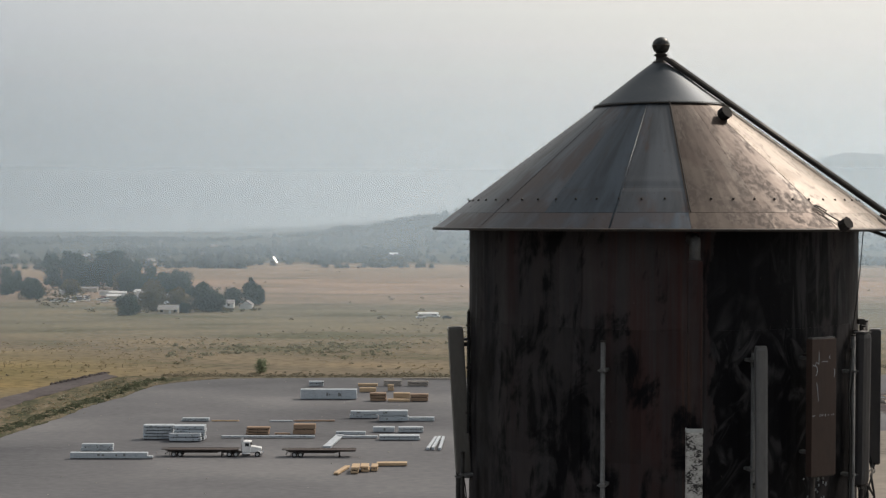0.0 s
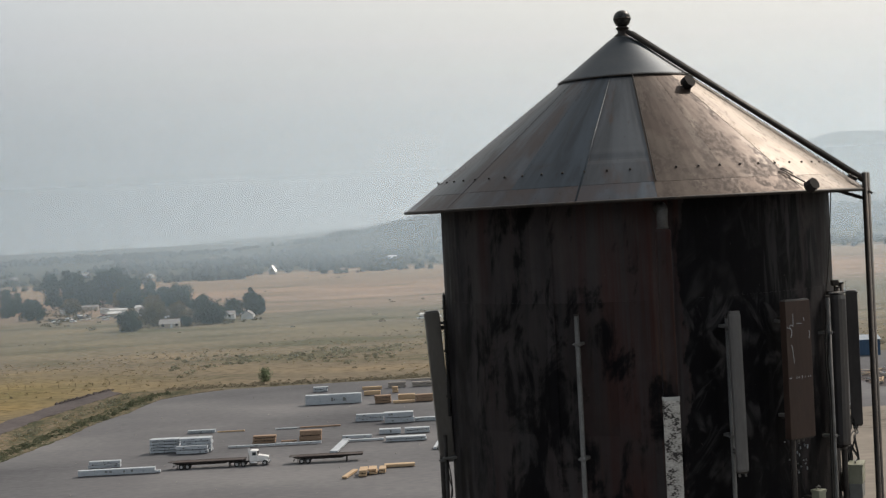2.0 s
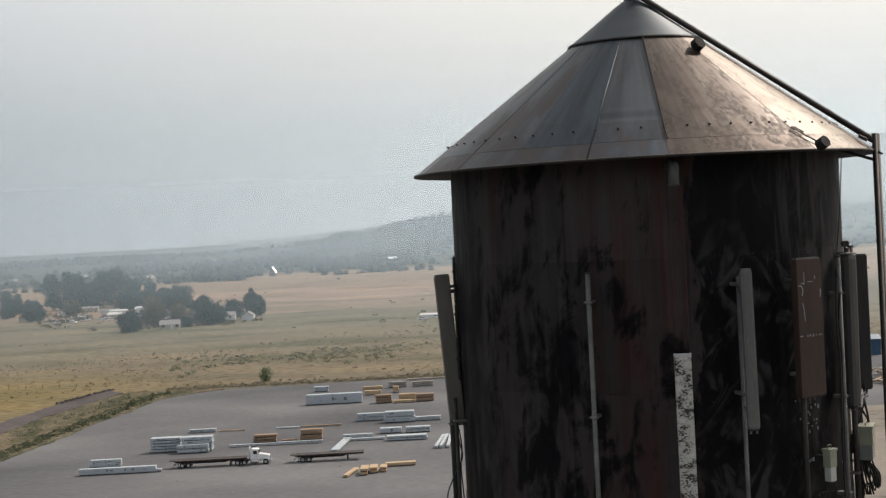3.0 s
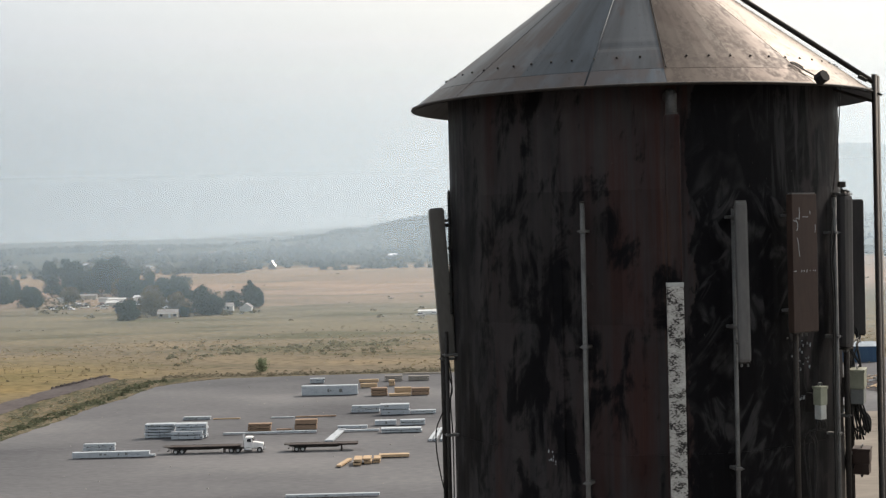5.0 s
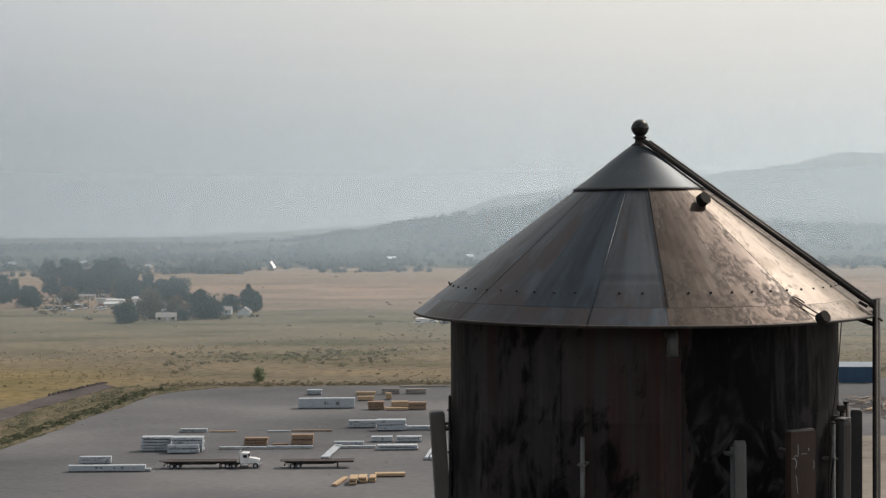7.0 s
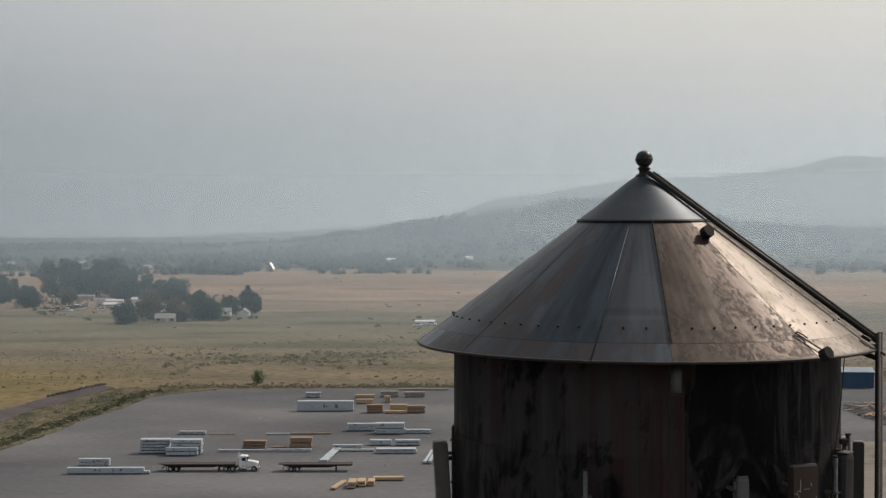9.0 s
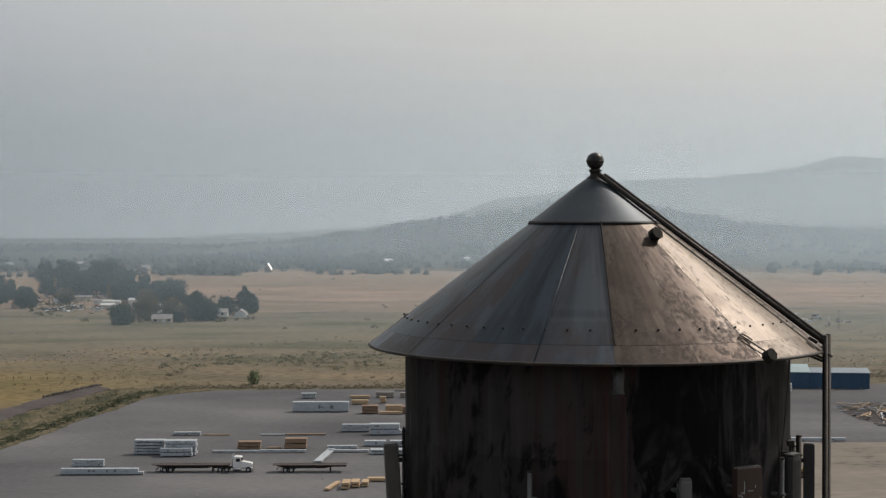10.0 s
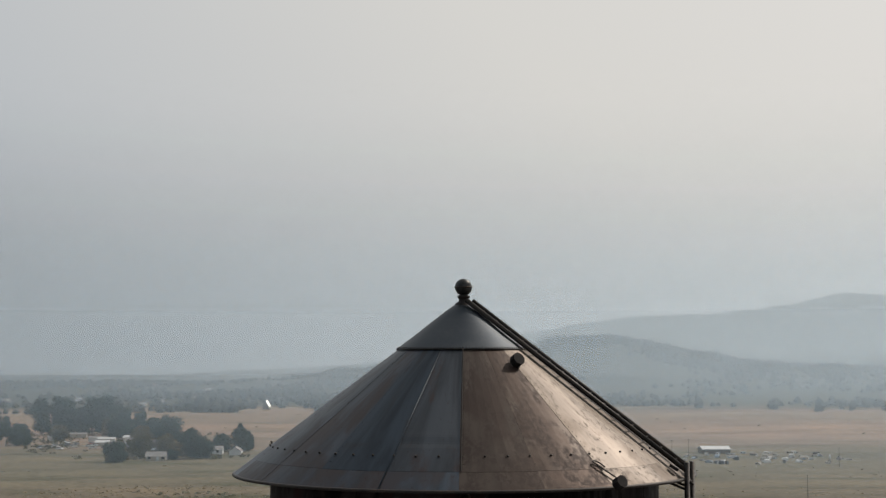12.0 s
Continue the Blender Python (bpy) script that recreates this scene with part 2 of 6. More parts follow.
def tank_material():
    """Old steel plate: brown and red rust in run-down streaks, black tar blots, and one side tarred over with brushed scuffs."""
    m = bpy.data.materials.new("tarred_rusty_plate")
    m.use_nodes = True
    n, l = m.node_tree.nodes, m.node_tree.links
    b = n["Principled BSDF"]
    # metres round the tank (0 faces the yard's near side) and height
    off, sep, turn, round_, comb = (n.new(k) for k in ("ShaderNodeVectorMath", "ShaderNodeSeparateXYZ", "ShaderNodeMath", "ShaderNodeMath", "ShaderNodeCombineXYZ"))
    off.operation, turn.operation, round_.operation = "SUBTRACT", "ARCTAN2", "MULTIPLY"
    off.inputs[1].default_value = (3.97, 25.29, 0)
    back_ = n.new("ShaderNodeMath")
    back_.operation = "MULTIPLY"
    back_.inputs[1].default_value = -1
    round_.inputs[1].default_value = 3.42
    l.new(n.new("ShaderNodeNewGeometry").outputs["Position"], off.inputs[0])
    l.new(off.outputs["Vector"], sep.inputs["Vector"])
    l.new(sep.outputs["Y"], back_.inputs[0])
    l.new(sep.outputs["X"], turn.inputs[0])
    l.new(back_.outputs[0], turn.inputs[1])
    l.new(turn.outputs[0], round_.inputs[0])
    l.new(round_.outputs[0], comb.inputs["X"])
    l.new(sep.outputs["Z"], comb.inputs["Y"])
    u, z = round_.outputs[0], sep.outputs["Z"]

    def tex(sx, sz, detail=8, lift=0.0, tilt=0.0, rough_=0.6, bend=0.3):
        mp, t, lean = n.new("ShaderNodeMapping"), n.new("ShaderNodeTexNoise"), n.new("ShaderNodeMapping")
        lean.inputs["Rotation"].default_value = (0, 0, radians(tilt))
        mp.inputs["Scale"].default_value, mp.inputs["Location"].default_value = (sx, sz, 1), (lift, lift, lift)
        t.inputs["Scale"].default_value, t.inputs["Detail"].default_value = 1.0, detail
        t.inputs["Distortion"].default_value, t.inputs["Roughness"].default_value = bend, rough_
        l.new(comb.outputs["Vector"], lean.inputs["Vector"])
        l.new(lean.outputs["Vector"], mp.inputs["Vector"])
        l.new(mp.outputs["Vector"], t.inputs["Vector"])
        return t.outputs["Fac"]

    def mask(v, lo, hi, p=0.0, q=1.0):
        r = n.new("ShaderNodeMapRange")
        r.interpolation_type = "SMOOTHSTEP"
        for key, x in (("From Min", lo), ("From Max", hi), ("To Min", p), ("To Max", q)):
            r.inputs[key].default_value = x
        l.new(v, r.inputs["Value"])
        return r.outputs["Result"]

    def op(kind, x, y):
        k = n.new("ShaderNodeMath")
        k.operation = kind
        for i, v in enumerate((x, y)):
            if isinstance(v, (int, float)):
                k.inputs[i].default_value = v
            else:
                l.new(v, k.inputs[i])
        return k.outputs[0]

    def by(v, lo, hi, stops):
        """A value that changes with v through (place, value) stops."""
        r, k = n.new("ShaderNodeMapRange"), ramp(n, [((p - lo) / (hi - lo), (c,) * 3) for p, c in stops])
        r.inputs["From Min"].default_value, r.inputs["From Max"].default_value = lo, hi
        l.new(v, r.inputs["Value"])
        l.new(r.outputs["Result"], k.inputs["Fac"])
        return k.outputs["Color"]

    def blend(x, y, fac):
        k = n.new("ShaderNodeMix")
        k.data_type = "RGBA"
        l.new(fac, k.inputs["Factor"])
        for key, c in (("A", x), ("B", y)):
            if isinstance(c, tuple):
                k.inputs[key].default_value = (*c, 1)
            else:
                l.new(c, k.inputs[key])
        return k.outputs["Result"]

    edge = op("ADD", u, op("SUBTRACT", op("MULTIPLY", tex(1.6, 1.1, 8, 40.0, 0, 0.65), 0.7), 0.35))
    plate = ramp(n, [(0.34, (0.020, 0.0198, 0.0212)), (0.46, (0.034, 0.0325, 0.0340)), (0.56, (0.044, 0.0410, 0.0415)), (0.68, (0.060, 0.0565, 0.0555))])
    l.new(op("MULTIPLY_ADD", tex(2.4, 0.22, 8, 3.0), 0.6), plate.inputs["Fac"])
    plate_in = plate.inputs["Fac"].links[0].from_node
    l.new(op("MULTIPLY", tex(1.7, 1.2, 9, 17.0), 0.4), plate_in.inputs[2])
    col = plate.outputs["Color"]
    # red rust: broad on the face beside the tar, one narrow run farther round, and thin streaks elsewhere
    red_zone = by(u, -6, 6, ((-5.2, 0.05), (-3.45, 0.08), (-3.2, 0.75), (-3.0, 0.15), (-1.7, 0.18), (-1.0, 0.70), (-0.1, 0.95), (0.35, 0.55), (0.9, 0.2), (3.0, 0.10)))
    streaks = mask(tex(5.0, 0.16, 8, 8.0, 0, 0.62), 0.36, 0.62)
    red = op("MULTIPLY", op("MULTIPLY", streaks, red_zone), mask(tex(0.9, 0.6, 4, 60.0), 0.30, 0.55, 0.25, 0.85))
    col = blend(col, (0.044, 0.0158, 0.0135), red)
    ochre = op("MULTIPLY", op("MULTIPLY", mask(tex(9.0, 0.14, 6, 70.0), 0.56, 0.70), red_zone), 0.55)
    col = blend(col, (0.070, 0.038, 0.026), ochre)
    # black tar: where it lies thick round the tank, lower as well as on the tarred side
    thick = by(edge, -6, 6, ((-5.4, 0.085), (-4.3, 0.085), (-3.5, 0.04), (-3.2, -0.01), (-2.6, 0.055), (-1.7, 0.055), (-1.1, 0.0), (0.05, -0.03), (0.22, 0.0), (0.34, 0.20), (1.5, 0.22), (2.2, 0.14), (2.8, 0.08), (4.5, 0.06)))
    low = by(z, 38, 47, ((38.2, 0.035), (42.0, 0.035), (43.6, 0.02), (44.6, 0.0), (46.6, -0.01)))
    stuck = op("ADD", op("ADD", op("MULTIPLY", tex(1.9, 0.95, 10, 9.0, 8, 0.66, 0.6), 0.66), op("MULTIPLY", tex(4.6, 0.5, 8, 25.0, 0, 0.6), 0.34)), op("ADD", thick, low))
    tar = mask(stuck, 0.535, 0.635)
    col = blend(col, (0.0050, 0.0050, 0.0064), tar)
    # pale brushed scuffs across the tarred side, and weather streaks hanging from the eave beyond it
    side = by(u, -6, 6, ((-6, 0.0), (-4.9, 0.35), (-2.8, 0.12), (0.1, 0.10), (0.5, 1.0), (2.2, 0.9), (2.7, 0.25), (5, 0.3)))
    brushed = op("MULTIPLY", mask(tex(3.8, 1.1, 5, 14.0, 34, 0.55, 0.8), 0.49, 0.66), mask(tex(1.1, 0.9, 3, 33.0), 0.40, 0.56))
    crossed = op("MULTIPLY", mask(tex(3.6, 1.2, 5, 44.0, -22, 0.55, 1.2), 0.50, 0.66), mask(tex(1.0, 1.1, 3, 83.0), 0.46, 0.60))
    brushed = op("MAXIMUM", brushed, crossed)
    brushed = op("MULTIPLY", op("MULTIPLY", brushed, side), by(z, 38, 47, ((38.5, 0.8), (44.1, 1.0), (44.5, 0.35), (46.5, 0.15))))
    hung = op("MULTIPLY", mask(tex(5.5, 0.55, 7, 51.0, 0, 0.6, 0.6), 0.50, 0.64), op("MULTIPLY", by(u, -6, 6, ((-5.2, 0.8), (-3.9, 0.6), (-3.4, 0.0), (1.2, 0.1), (2.3, 0.9), (4.6, 0.8))), by(z, 38, 47, ((43.9, 0.25), (44.4, 0.9), (46.5, 0.8)))))
    col = blend(col, (0.046, 0.045, 0.047), op("MAXIMUM", brushed, hung))
    specks = op("MULTIPLY", mask(tex(16, 7, 3, 90.0), 0.72, 0.76), 0.35)
    col = blend(col, (0.14, 0.13, 0.12), specks)
    # each plate has weathered a little differently
    info, shade, tone = n.new("ShaderNodeObjectInfo"), n.new("ShaderNodeMapRange"), n.new("ShaderNodeHueSaturation")
    shade.inputs["To Min"].default_value, shade.inputs["To Max"].default_value = 0.80, 1.18
    l.new(info.outputs["Random"], shade.inputs["Value"])
    l.new(shade.outputs["Result"], tone.inputs["Value"])
    l.new(col, tone.inputs["Color"])
    l.new(tone.outputs["Color"], b.inputs["Base Color"])
    l.new(mask(tar, 0.0, 1.0, 0.75, 0.5), b.inputs["Roughness"])
    b.inputs["Specular IOR Level"].default_value = 0.06
    bp, buckle = n.new("ShaderNodeBump"), n.new("ShaderNodeBump")
    bp.inputs["Strength"].default_value, bp.inputs["Distance"].default_value = 0.35, 0.010
    buckle.inputs["Strength"].default_value, buckle.inputs["Distance"].default_value = 0.4, 0.05
    l.new(tex(0.8, 0.5, 2, 5.0), buckle.inputs["Height"])
    l.new(stuck, bp.inputs["Height"])
    l.new(buckle.outputs["Normal"], bp.inputs["Normal"])
    l.new(bp.outputs["Normal"], b.inputs["Normal"])
    return m


M_TANK = tank_material()
M_RADOME = surface("grey_radome", [(0.3, (0.09, 0.088, 0.088)), (0.7, (0.13, 0.126, 0.124))], 1.2, 20, 0.3, 0.55, None, 0, 0.08, (1, 1, 0.3))
M_RADOME_MID = surface("mid_grey_radome", [(0.3, (0.080, 0.074, 0.067)), (0.7, (0.115, 0.107, 0.098))], 1.2, 20, 0.3, 0.55, None, 0, 0.08, (1, 1, 0.3))
M_RADOME_DARK = surface("dark_radome", [(0.3, (0.035, 0.034, 0.036)), (0.7, (0.06, 0.056, 0.055))], 1.2, 20, 0.3, 0.5, None, 0, 0.08, (1, 1, 0.3))
M_BROWN = surface("peeling_brown_paint", [(0.3, (0.030, 0.017, 0.013)), (0.62, (0.045, 0.026, 0.02)), (0.685, (0.05, 0.03, 0.024)), (0.70, (0.22, 0.20, 0.19))],
                  1.3, 5.0, 0.5, 0.6, None, 0, 0.15, (3.0, 3.0, 0.7), gain=1.0)
M_PEEL = surface("peeling_white_paint", [(0.36, (0.012, 0.012, 0.012)), (0.43, (0.07, 0.065, 0.06)), (0.47, (0.34, 0.33, 0.31)), (0.7, (0.52, 0.51, 0.49))],
                 6.0, 26, 0.5, 0.7, None, 0, 0.3, (1.0, 1.0, 1.7), True, gain=1.25, detail=8)
M_GALV = plain("galvanised_pipe", (0.12, 0.12, 0.118), 0.55, 0.3, 0.25, 5)
M_ELBOW = plain("grey_elbow_steel", (0.052, 0.050, 0.048), 0.65, 0.1, 0.4, 6)
M_PIPE_TAR = plain("tarred_pipe", (0.009, 0.007, 0.0065), 0.85, 0, 0.5, 3)
M_PIPE_DARK = plain("dark_pipe", (0.028, 0.024, 0.022), 0.6, 0.3, 0.4, 4)
M_BOXGREEN = plain("pale_green_cabinet", (0.24, 0.25, 0.19), 0.5, 0, 0.12, 6)
M_BOXPALE = plain("pale_grey_cabinet", (0.40, 0.41, 0.40), 0.5, 0, 0.12, 6)
M_BOXGREY = plain("grey_cabinet", (0.16, 0.17, 0.165), 0.5, 0, 0.15, 6)
M_CABLE = plain("black_cable", (0.012, 0.012, 0.012), 0.6, 0, 0.2, 8, 0)
M_WHITE = surface("white_wrap", [(0.2, (0.20, 0.235, 0.27)), (0.34, (0.33, 0.37, 0.41)), (0.55, (0.44, 0.475, 0.51)), (0.82, (0.36, 0.39, 0.43))], 1.2, 5, 0.5, 0.45, None, 0, 0.3, (0.6, 1, 2.2), bump_scale=0.03)
M_WHITE_EDGE = plain("wrap_seam", (0.30, 0.32, 0.34), 0.6, 0, 0.3, 2)
M_TAN = surface("fresh_lumber", [(0.3, (0.38, 0.265, 0.16)), (0.7, (0.50, 0.365, 0.235))], 1.2, 9, 0.5, 0.7, None, 0, 0.3, (0.25, 1, 5), bump_scale=0.02)
M_BROWN_WOOD = surface("weathered_lumber", [(0.3, (0.20, 0.135, 0.092)), (0.7, (0.33, 0.225, 0.155))], 1.2, 9, 0.5, 0.75, None, 0, 0.3, (0.25, 1, 5), bump_scale=0.02)
M_GREY_WOOD = surface("grey_timber", [(0.3, (0.20, 0.18, 0.16)), (0.7, (0.36, 0.33, 0.30))], 1.2, 9, 0.5, 0.8, None, 0, 0.3, (0.3, 1, 4), bump_scale=0.02)
M_BEARER = plain("bearer_wood", (0.045, 0.037, 0.032), 0.8)
M_CAB = plain("white_truck_paint", (0.72, 0.72, 0.72), 0.3, 0, 0.06, 1, 0.0)
M_CHROME = plain("chrome", (0.55, 0.55, 0.55), 0.2, 1.0, 0.1, 3, 0)
M_TYRE = plain("tyre_rubber", (0.018, 0.018, 0.018), 0.8)
M_RIM = plain("steel_rim", (0.42, 0.42, 0.42), 0.4, 0.4, 0.15)
M_GLASS = plain("dark_window_glass", (0.02, 0.025, 0.03), 0.08, 0, 0.1, 1, 0)
M_CHASSIS = plain("dark_chassis", (0.03, 0.024, 0.022), 0.6, 0.2)
M_DECK = surface("trailer_deck", [(0.3, (0.036, 0.025, 0.022)), (0.7, (0.060, 0.044, 0.039))], 1, 8, 0.4, 0.75, None, 0, 0.2, (0.3, 2, 1))
M_YELLOW = plain("forklift_yellow", (0.24, 0.165, 0.05), 0.5, 0, 0.2, 2)
M_BLUE = surface("blue_metal_siding", [(0.3, (0.030, 0.072, 0.135)), (0.7, (0.046, 0.095, 0.165))], 0.3, 3, 0.3, 0.5, None, 0.1, 0.2, (2, 2, 0.2))
M_BLUE_ROOF = plain("pale_blue_roof", (0.34, 0.44, 0.46), 0.5, 0.1, 0.08, 0.4)
M_GREY_ROOF = plain("grey_metal_roof", (0.24, 0.29, 0.34), 0.5, 0.1, 0.1, 0.4)
M_WHITEWALL = plain("white_siding", (0.60, 0.60, 0.59), 0.7, 0, 0.1, 0.5)
M_TANWALL = plain("beige_siding", (0.40, 0.36, 0.30), 0.7, 0, 0.12, 0.5)
M_SHINGLE = plain("grey_shingles", (0.26, 0.25, 0.24), 0.85, 0, 0.2, 1)
M_TIN = plain("bare_tin_roof", (0.42, 0.42, 0.42), 0.42, 0.9, 0.05, 0.5, 0)
M_BRIGHT_ROOF = plain("bright_metal_roof", (0.66, 0.66, 0.65), 0.4, 0.1, 0.08, 0.5)
M_BARK = plain("bark", (0.10, 0.08, 0.06), 0.9, 0, 0.4, 2)
M_POLE = plain("pole_wood", (0.12, 0.10, 0.08), 0.9, 0, 0.3, 1)
M_STONE = plain("loose_stone", (0.30, 0.29, 0.27), 0.9, 0, 0.4, 0.3)


def leaves(name, dark, light):
    """Leaves: two tones over broad clumps, changed a little from leaf to leaf."""
    m = surface(name, [(0.3, dark), (0.7, light)], 0.25, 1.5, 0.5, 0.75, None, 0, 0)
    n, l = m.node_tree.nodes, m.node_tree.links
    b, geo, hue = n["Principled BSDF"], n.new("ShaderNodeNewGeometry"), n.new("ShaderNodeHueSaturation")
    was = b.inputs["Base Color"].links[0].from_socket
    rng = n.new("ShaderNodeMapRange")
    rng.inputs["To Min"].default_value, rng.inputs["To Max"].default_value = 0.6, 1.45
    l.new(geo.outputs["Random Per Island"], rng.inputs["Value"])
    l.new(rng.outputs["Result"], hue.inputs["Value"])
    l.new(was, hue.inputs["Color"])
    l.new(hue.outputs["Color"], b.inputs["Base Color"])
    thin, mix = n.new("ShaderNodeBsdfTranslucent"), n.new("ShaderNodeMixShader")
    l.new(hue.outputs["Color"], thin.inputs["Color"])
    mix.inputs["Fac"].default_value = 0.45
    l.new(b.outputs["BSDF"], mix.inputs[1])
    l.new(thin.outputs["BSDF"], mix.inputs[2])
    l.new(mix.outputs["Shader"], n["Material Output"].inputs["Surface"])
    return m


M_LEAF = leaves("cottonwood_leaves", (0.013, 0.036, 0.031), (0.036, 0.070, 0.054))
M_LEAF_OLIVE = leaves("olive_leaves", (0.06, 0.062, 0.036), (0.12, 0.108, 0.062))
M_LONE = leaves("pale_green_leaves", (0.15, 0.185, 0.115), (0.23, 0.265, 0.17))
M_SAGE = leaves("sagebrush", (0.17, 0.155, 0.115), (0.26, 0.235, 0.18))
M_GREENBRUSH = leaves("green_brush", (0.084, 0.096, 0.062), (0.142, 0.152, 0.100))
M_SHRUB = leaves("grey_green_shrubs", (0.19, 0.19, 0.135), (0.29, 0.28, 0.21))
M_WOODS = leaves("far_woods", (0.040, 0.048, 0.040), (0.062, 0.070, 0.056))
M_STRAW = leaves("dry_grass_tufts", (0.24, 0.20, 0.13), (0.36, 0.30, 0.19))


# ---- mesh helpers ----
def thing(name, label, category, x=0, y=0, z=0, rz=0, group="", kind=""):
    ob = new(name)
    ob.empty_display_size = 0.2
    ob.matrix_basis = pose(x, y, z, 0, 0, rz)
    return tagged(ob, label, category, group, kind)


def part(name, bm, material, parent=None, label="", smooth=False):
    me = bpy.data.meshes.new(name)
    bm.to_mesh(me)
    bm.free()
    me.materials.append(material)
    if smooth:
        for p in me.polygons:
            p.use_smooth = True
    ob = new(name, me)
    ob.parent = parent
    return tagged(ob, label)


def again(ob, parent, m=None):
    """Another object on the same mesh, under parent."""
    o = new(ob.name.split(".")[0], ob.data)
    o.parent = parent
    if m is not None:
        o.matrix_basis = m
    return o


def box(x0, x1, y0, y1, z0, z1, bevel=0.0, bm=None):
    bm = bm or bmesh.new()
    got = bmesh.ops.create_cube(bm, size=1, matrix=Matrix.Translation(((x0 + x1) / 2, (y0 + y1) / 2, (z0 + z1) / 2)) @ Matrix.Diagonal((abs(x1 - x0), abs(y1 - y0), abs(z1 - z0), 1)))
    if bevel:
        edges = list({e for v in got["verts"] for e in v.link_edges})
        bmesh.ops.bevel(bm, geom=edges, offset=bevel, segments=2, affect="EDGES", profile=0.6)
    return bm


def tube(p, q, r, seg=10, r2=None, bm=None):
    bm = bm or bmesh.new()
    p, q = Vector(p), Vector(q)
    turn = (q - p).to_track_quat("Z", "Y").to_matrix().to_4x4()
    bmesh.ops.create_cone(bm, cap_ends=True, segments=seg, radius1=r, radius2=r if r2 is None else r2, depth=(q - p).length,
                          matrix=Matrix.Translation((p + q) / 2) @ turn)
    return bm


def bent(points, r, seg=8, bm=None):
    """A round bar or cable along a smooth line through the points."""
    bm = bm or bmesh.new()
    pts = [Vector(p) for p in points]
    line = []
    for i in range(len(pts) - 1):
        a, b, c, d = pts[max(i - 1, 0)], pts[i], pts[i + 1], pts[min(i + 2, len(pts) - 1)]
        for k in range(6):
            t = k / 6
            line.append(0.5 * (2 * b + (c - a) * t + (2 * a - 5 * b + 4 * c - d) * t * t + (3 * b - a - 3 * c + d) * t ** 3))
    line.append(pts[-1])
    rings = []
    for i, p in enumerate(line):
        way = (line[min(i + 1, len(line) - 1)] - line[max(i - 1, 0)]).normalized()
        side = way.cross(Vector((0.31, 0.95, 0.07))).normalized()
        up = side.cross(way)
        rings.append([bm.verts.new(p + r * (math.cos(u) * side + math.sin(u) * up)) for u in (2 * math.pi * k / seg for k in range(seg))])
    for a, b in zip(rings, rings[1:]):
        for k in range(seg):
            bm.faces.new((a[k], a[(k + 1) % seg], b[(k + 1) % seg], b[k]))
    bm.faces.new(rings[0][::-1]), bm.faces.new(rings[-1])
    bmesh.ops.recalc_face_normals(bm, faces=bm.faces)
    return bm


def lathe(profile, seg=48, a0=0.0, a1=360.0, bm=None):
    """Turns a line of (radius, height) round the z axis; angle 0 looks to -y and grows towards +x."""
    bm = bm or bmesh.new()
    whole = abs(a1 - a0) >= 359.9
    steps = seg if whole else seg + 1
    cols = []
    for k in range(steps):
        u = radians(a0 + (a1 - a0) * k / seg)
        cols.append([bm.verts.new((r * math.sin(u), -r * math.cos(u), z)) for r, z in profile])
    for k in range(seg):
        a, b = cols[k], cols[(k + 1) % steps]
        for i in range(len(profile) - 1):
            bm.faces.new((a[i], b[i], b[i + 1], a[i + 1]))
    bmesh.ops.remove_doubles(bm, verts=bm.verts, dist=1e-5)
    bmesh.ops.recalc_face_normals(bm, faces=bm.faces)
    return bm


def prism(outline, y0, y1, bevel=0.0, bm=None):
    """A side outline of (x, z) drawn out from y0 to y1."""
    bm = bm or bmesh.new()
    a = [bm.verts.new((x, y0, z)) for x, z in outline]
    b = [bm.verts.new((x, y1, z)) for x, z in outline]
    n = len(outline)
    made = [bm.faces.new(a), bm.faces.new(b[::-1])] + [bm.faces.new((a[i], b[i], b[(i + 1) % n], a[(i + 1) % n])) for i in range(n)]
    bmesh.ops.recalc_face_normals(bm, faces=made)
    if bevel:
        bmesh.ops.bevel(bm, geom=list({e for f in made for e in f.edges}), offset=bevel, segments=2, affect="EDGES", profile=0.6)
    return bm


def slab(points, z0, z1):
    bm = bmesh.new()
    low, top = [bm.verts.new((x, y, z0)) for x, y in points], [bm.verts.new((x, y, z1)) for x, y in points]
    n = len(points)
    bm.faces.new(top), bm.faces.new(low[::-1])
    for i in range(n):
        bm.faces.new((low[i], low[(i + 1) % n], top[(i + 1) % n], top[i]))
    bmesh.ops.recalc_face_normals(bm, faces=bm.faces)
    return bm


# ---- ground: a flat valley floor that rises into wooded hills ----
def ease(a, b, v):
    t = min(1, max(0, (v - a) / (b - a)))
    return t * t * (3 - 2 * t)


def along(table, v):
    for (a, p), (b, q) in zip(table, table[1:]):
        if v <= b:
            return p + (q - p) * ease(a, b, max(v, a))
    return table[-1][1]


NEAR_CREST = [(-60, 9), (-20, 9), (-14, 12), (-9, 10), (-6.6, 15), (-3.3, 29), (-0.5, 49), (1.1, 57), (2.7, 65), (4.5, 76), (7, 83), (9, 73), (10.6, 58), (12.3, 44), (15, 34), (25, 28), (60, 26)]
FAR_CREST = [(-60, 0), (-11, 1), (-7.5, 14), (-5.5, 16), (0, 50), (3, 105), (6.3, 138), (7.8, 152), (10.6, 166), (12.3, 180), (14, 196), (15, 216), (16.0, 232), (17.5, 226), (22, 190), (60, 60)]


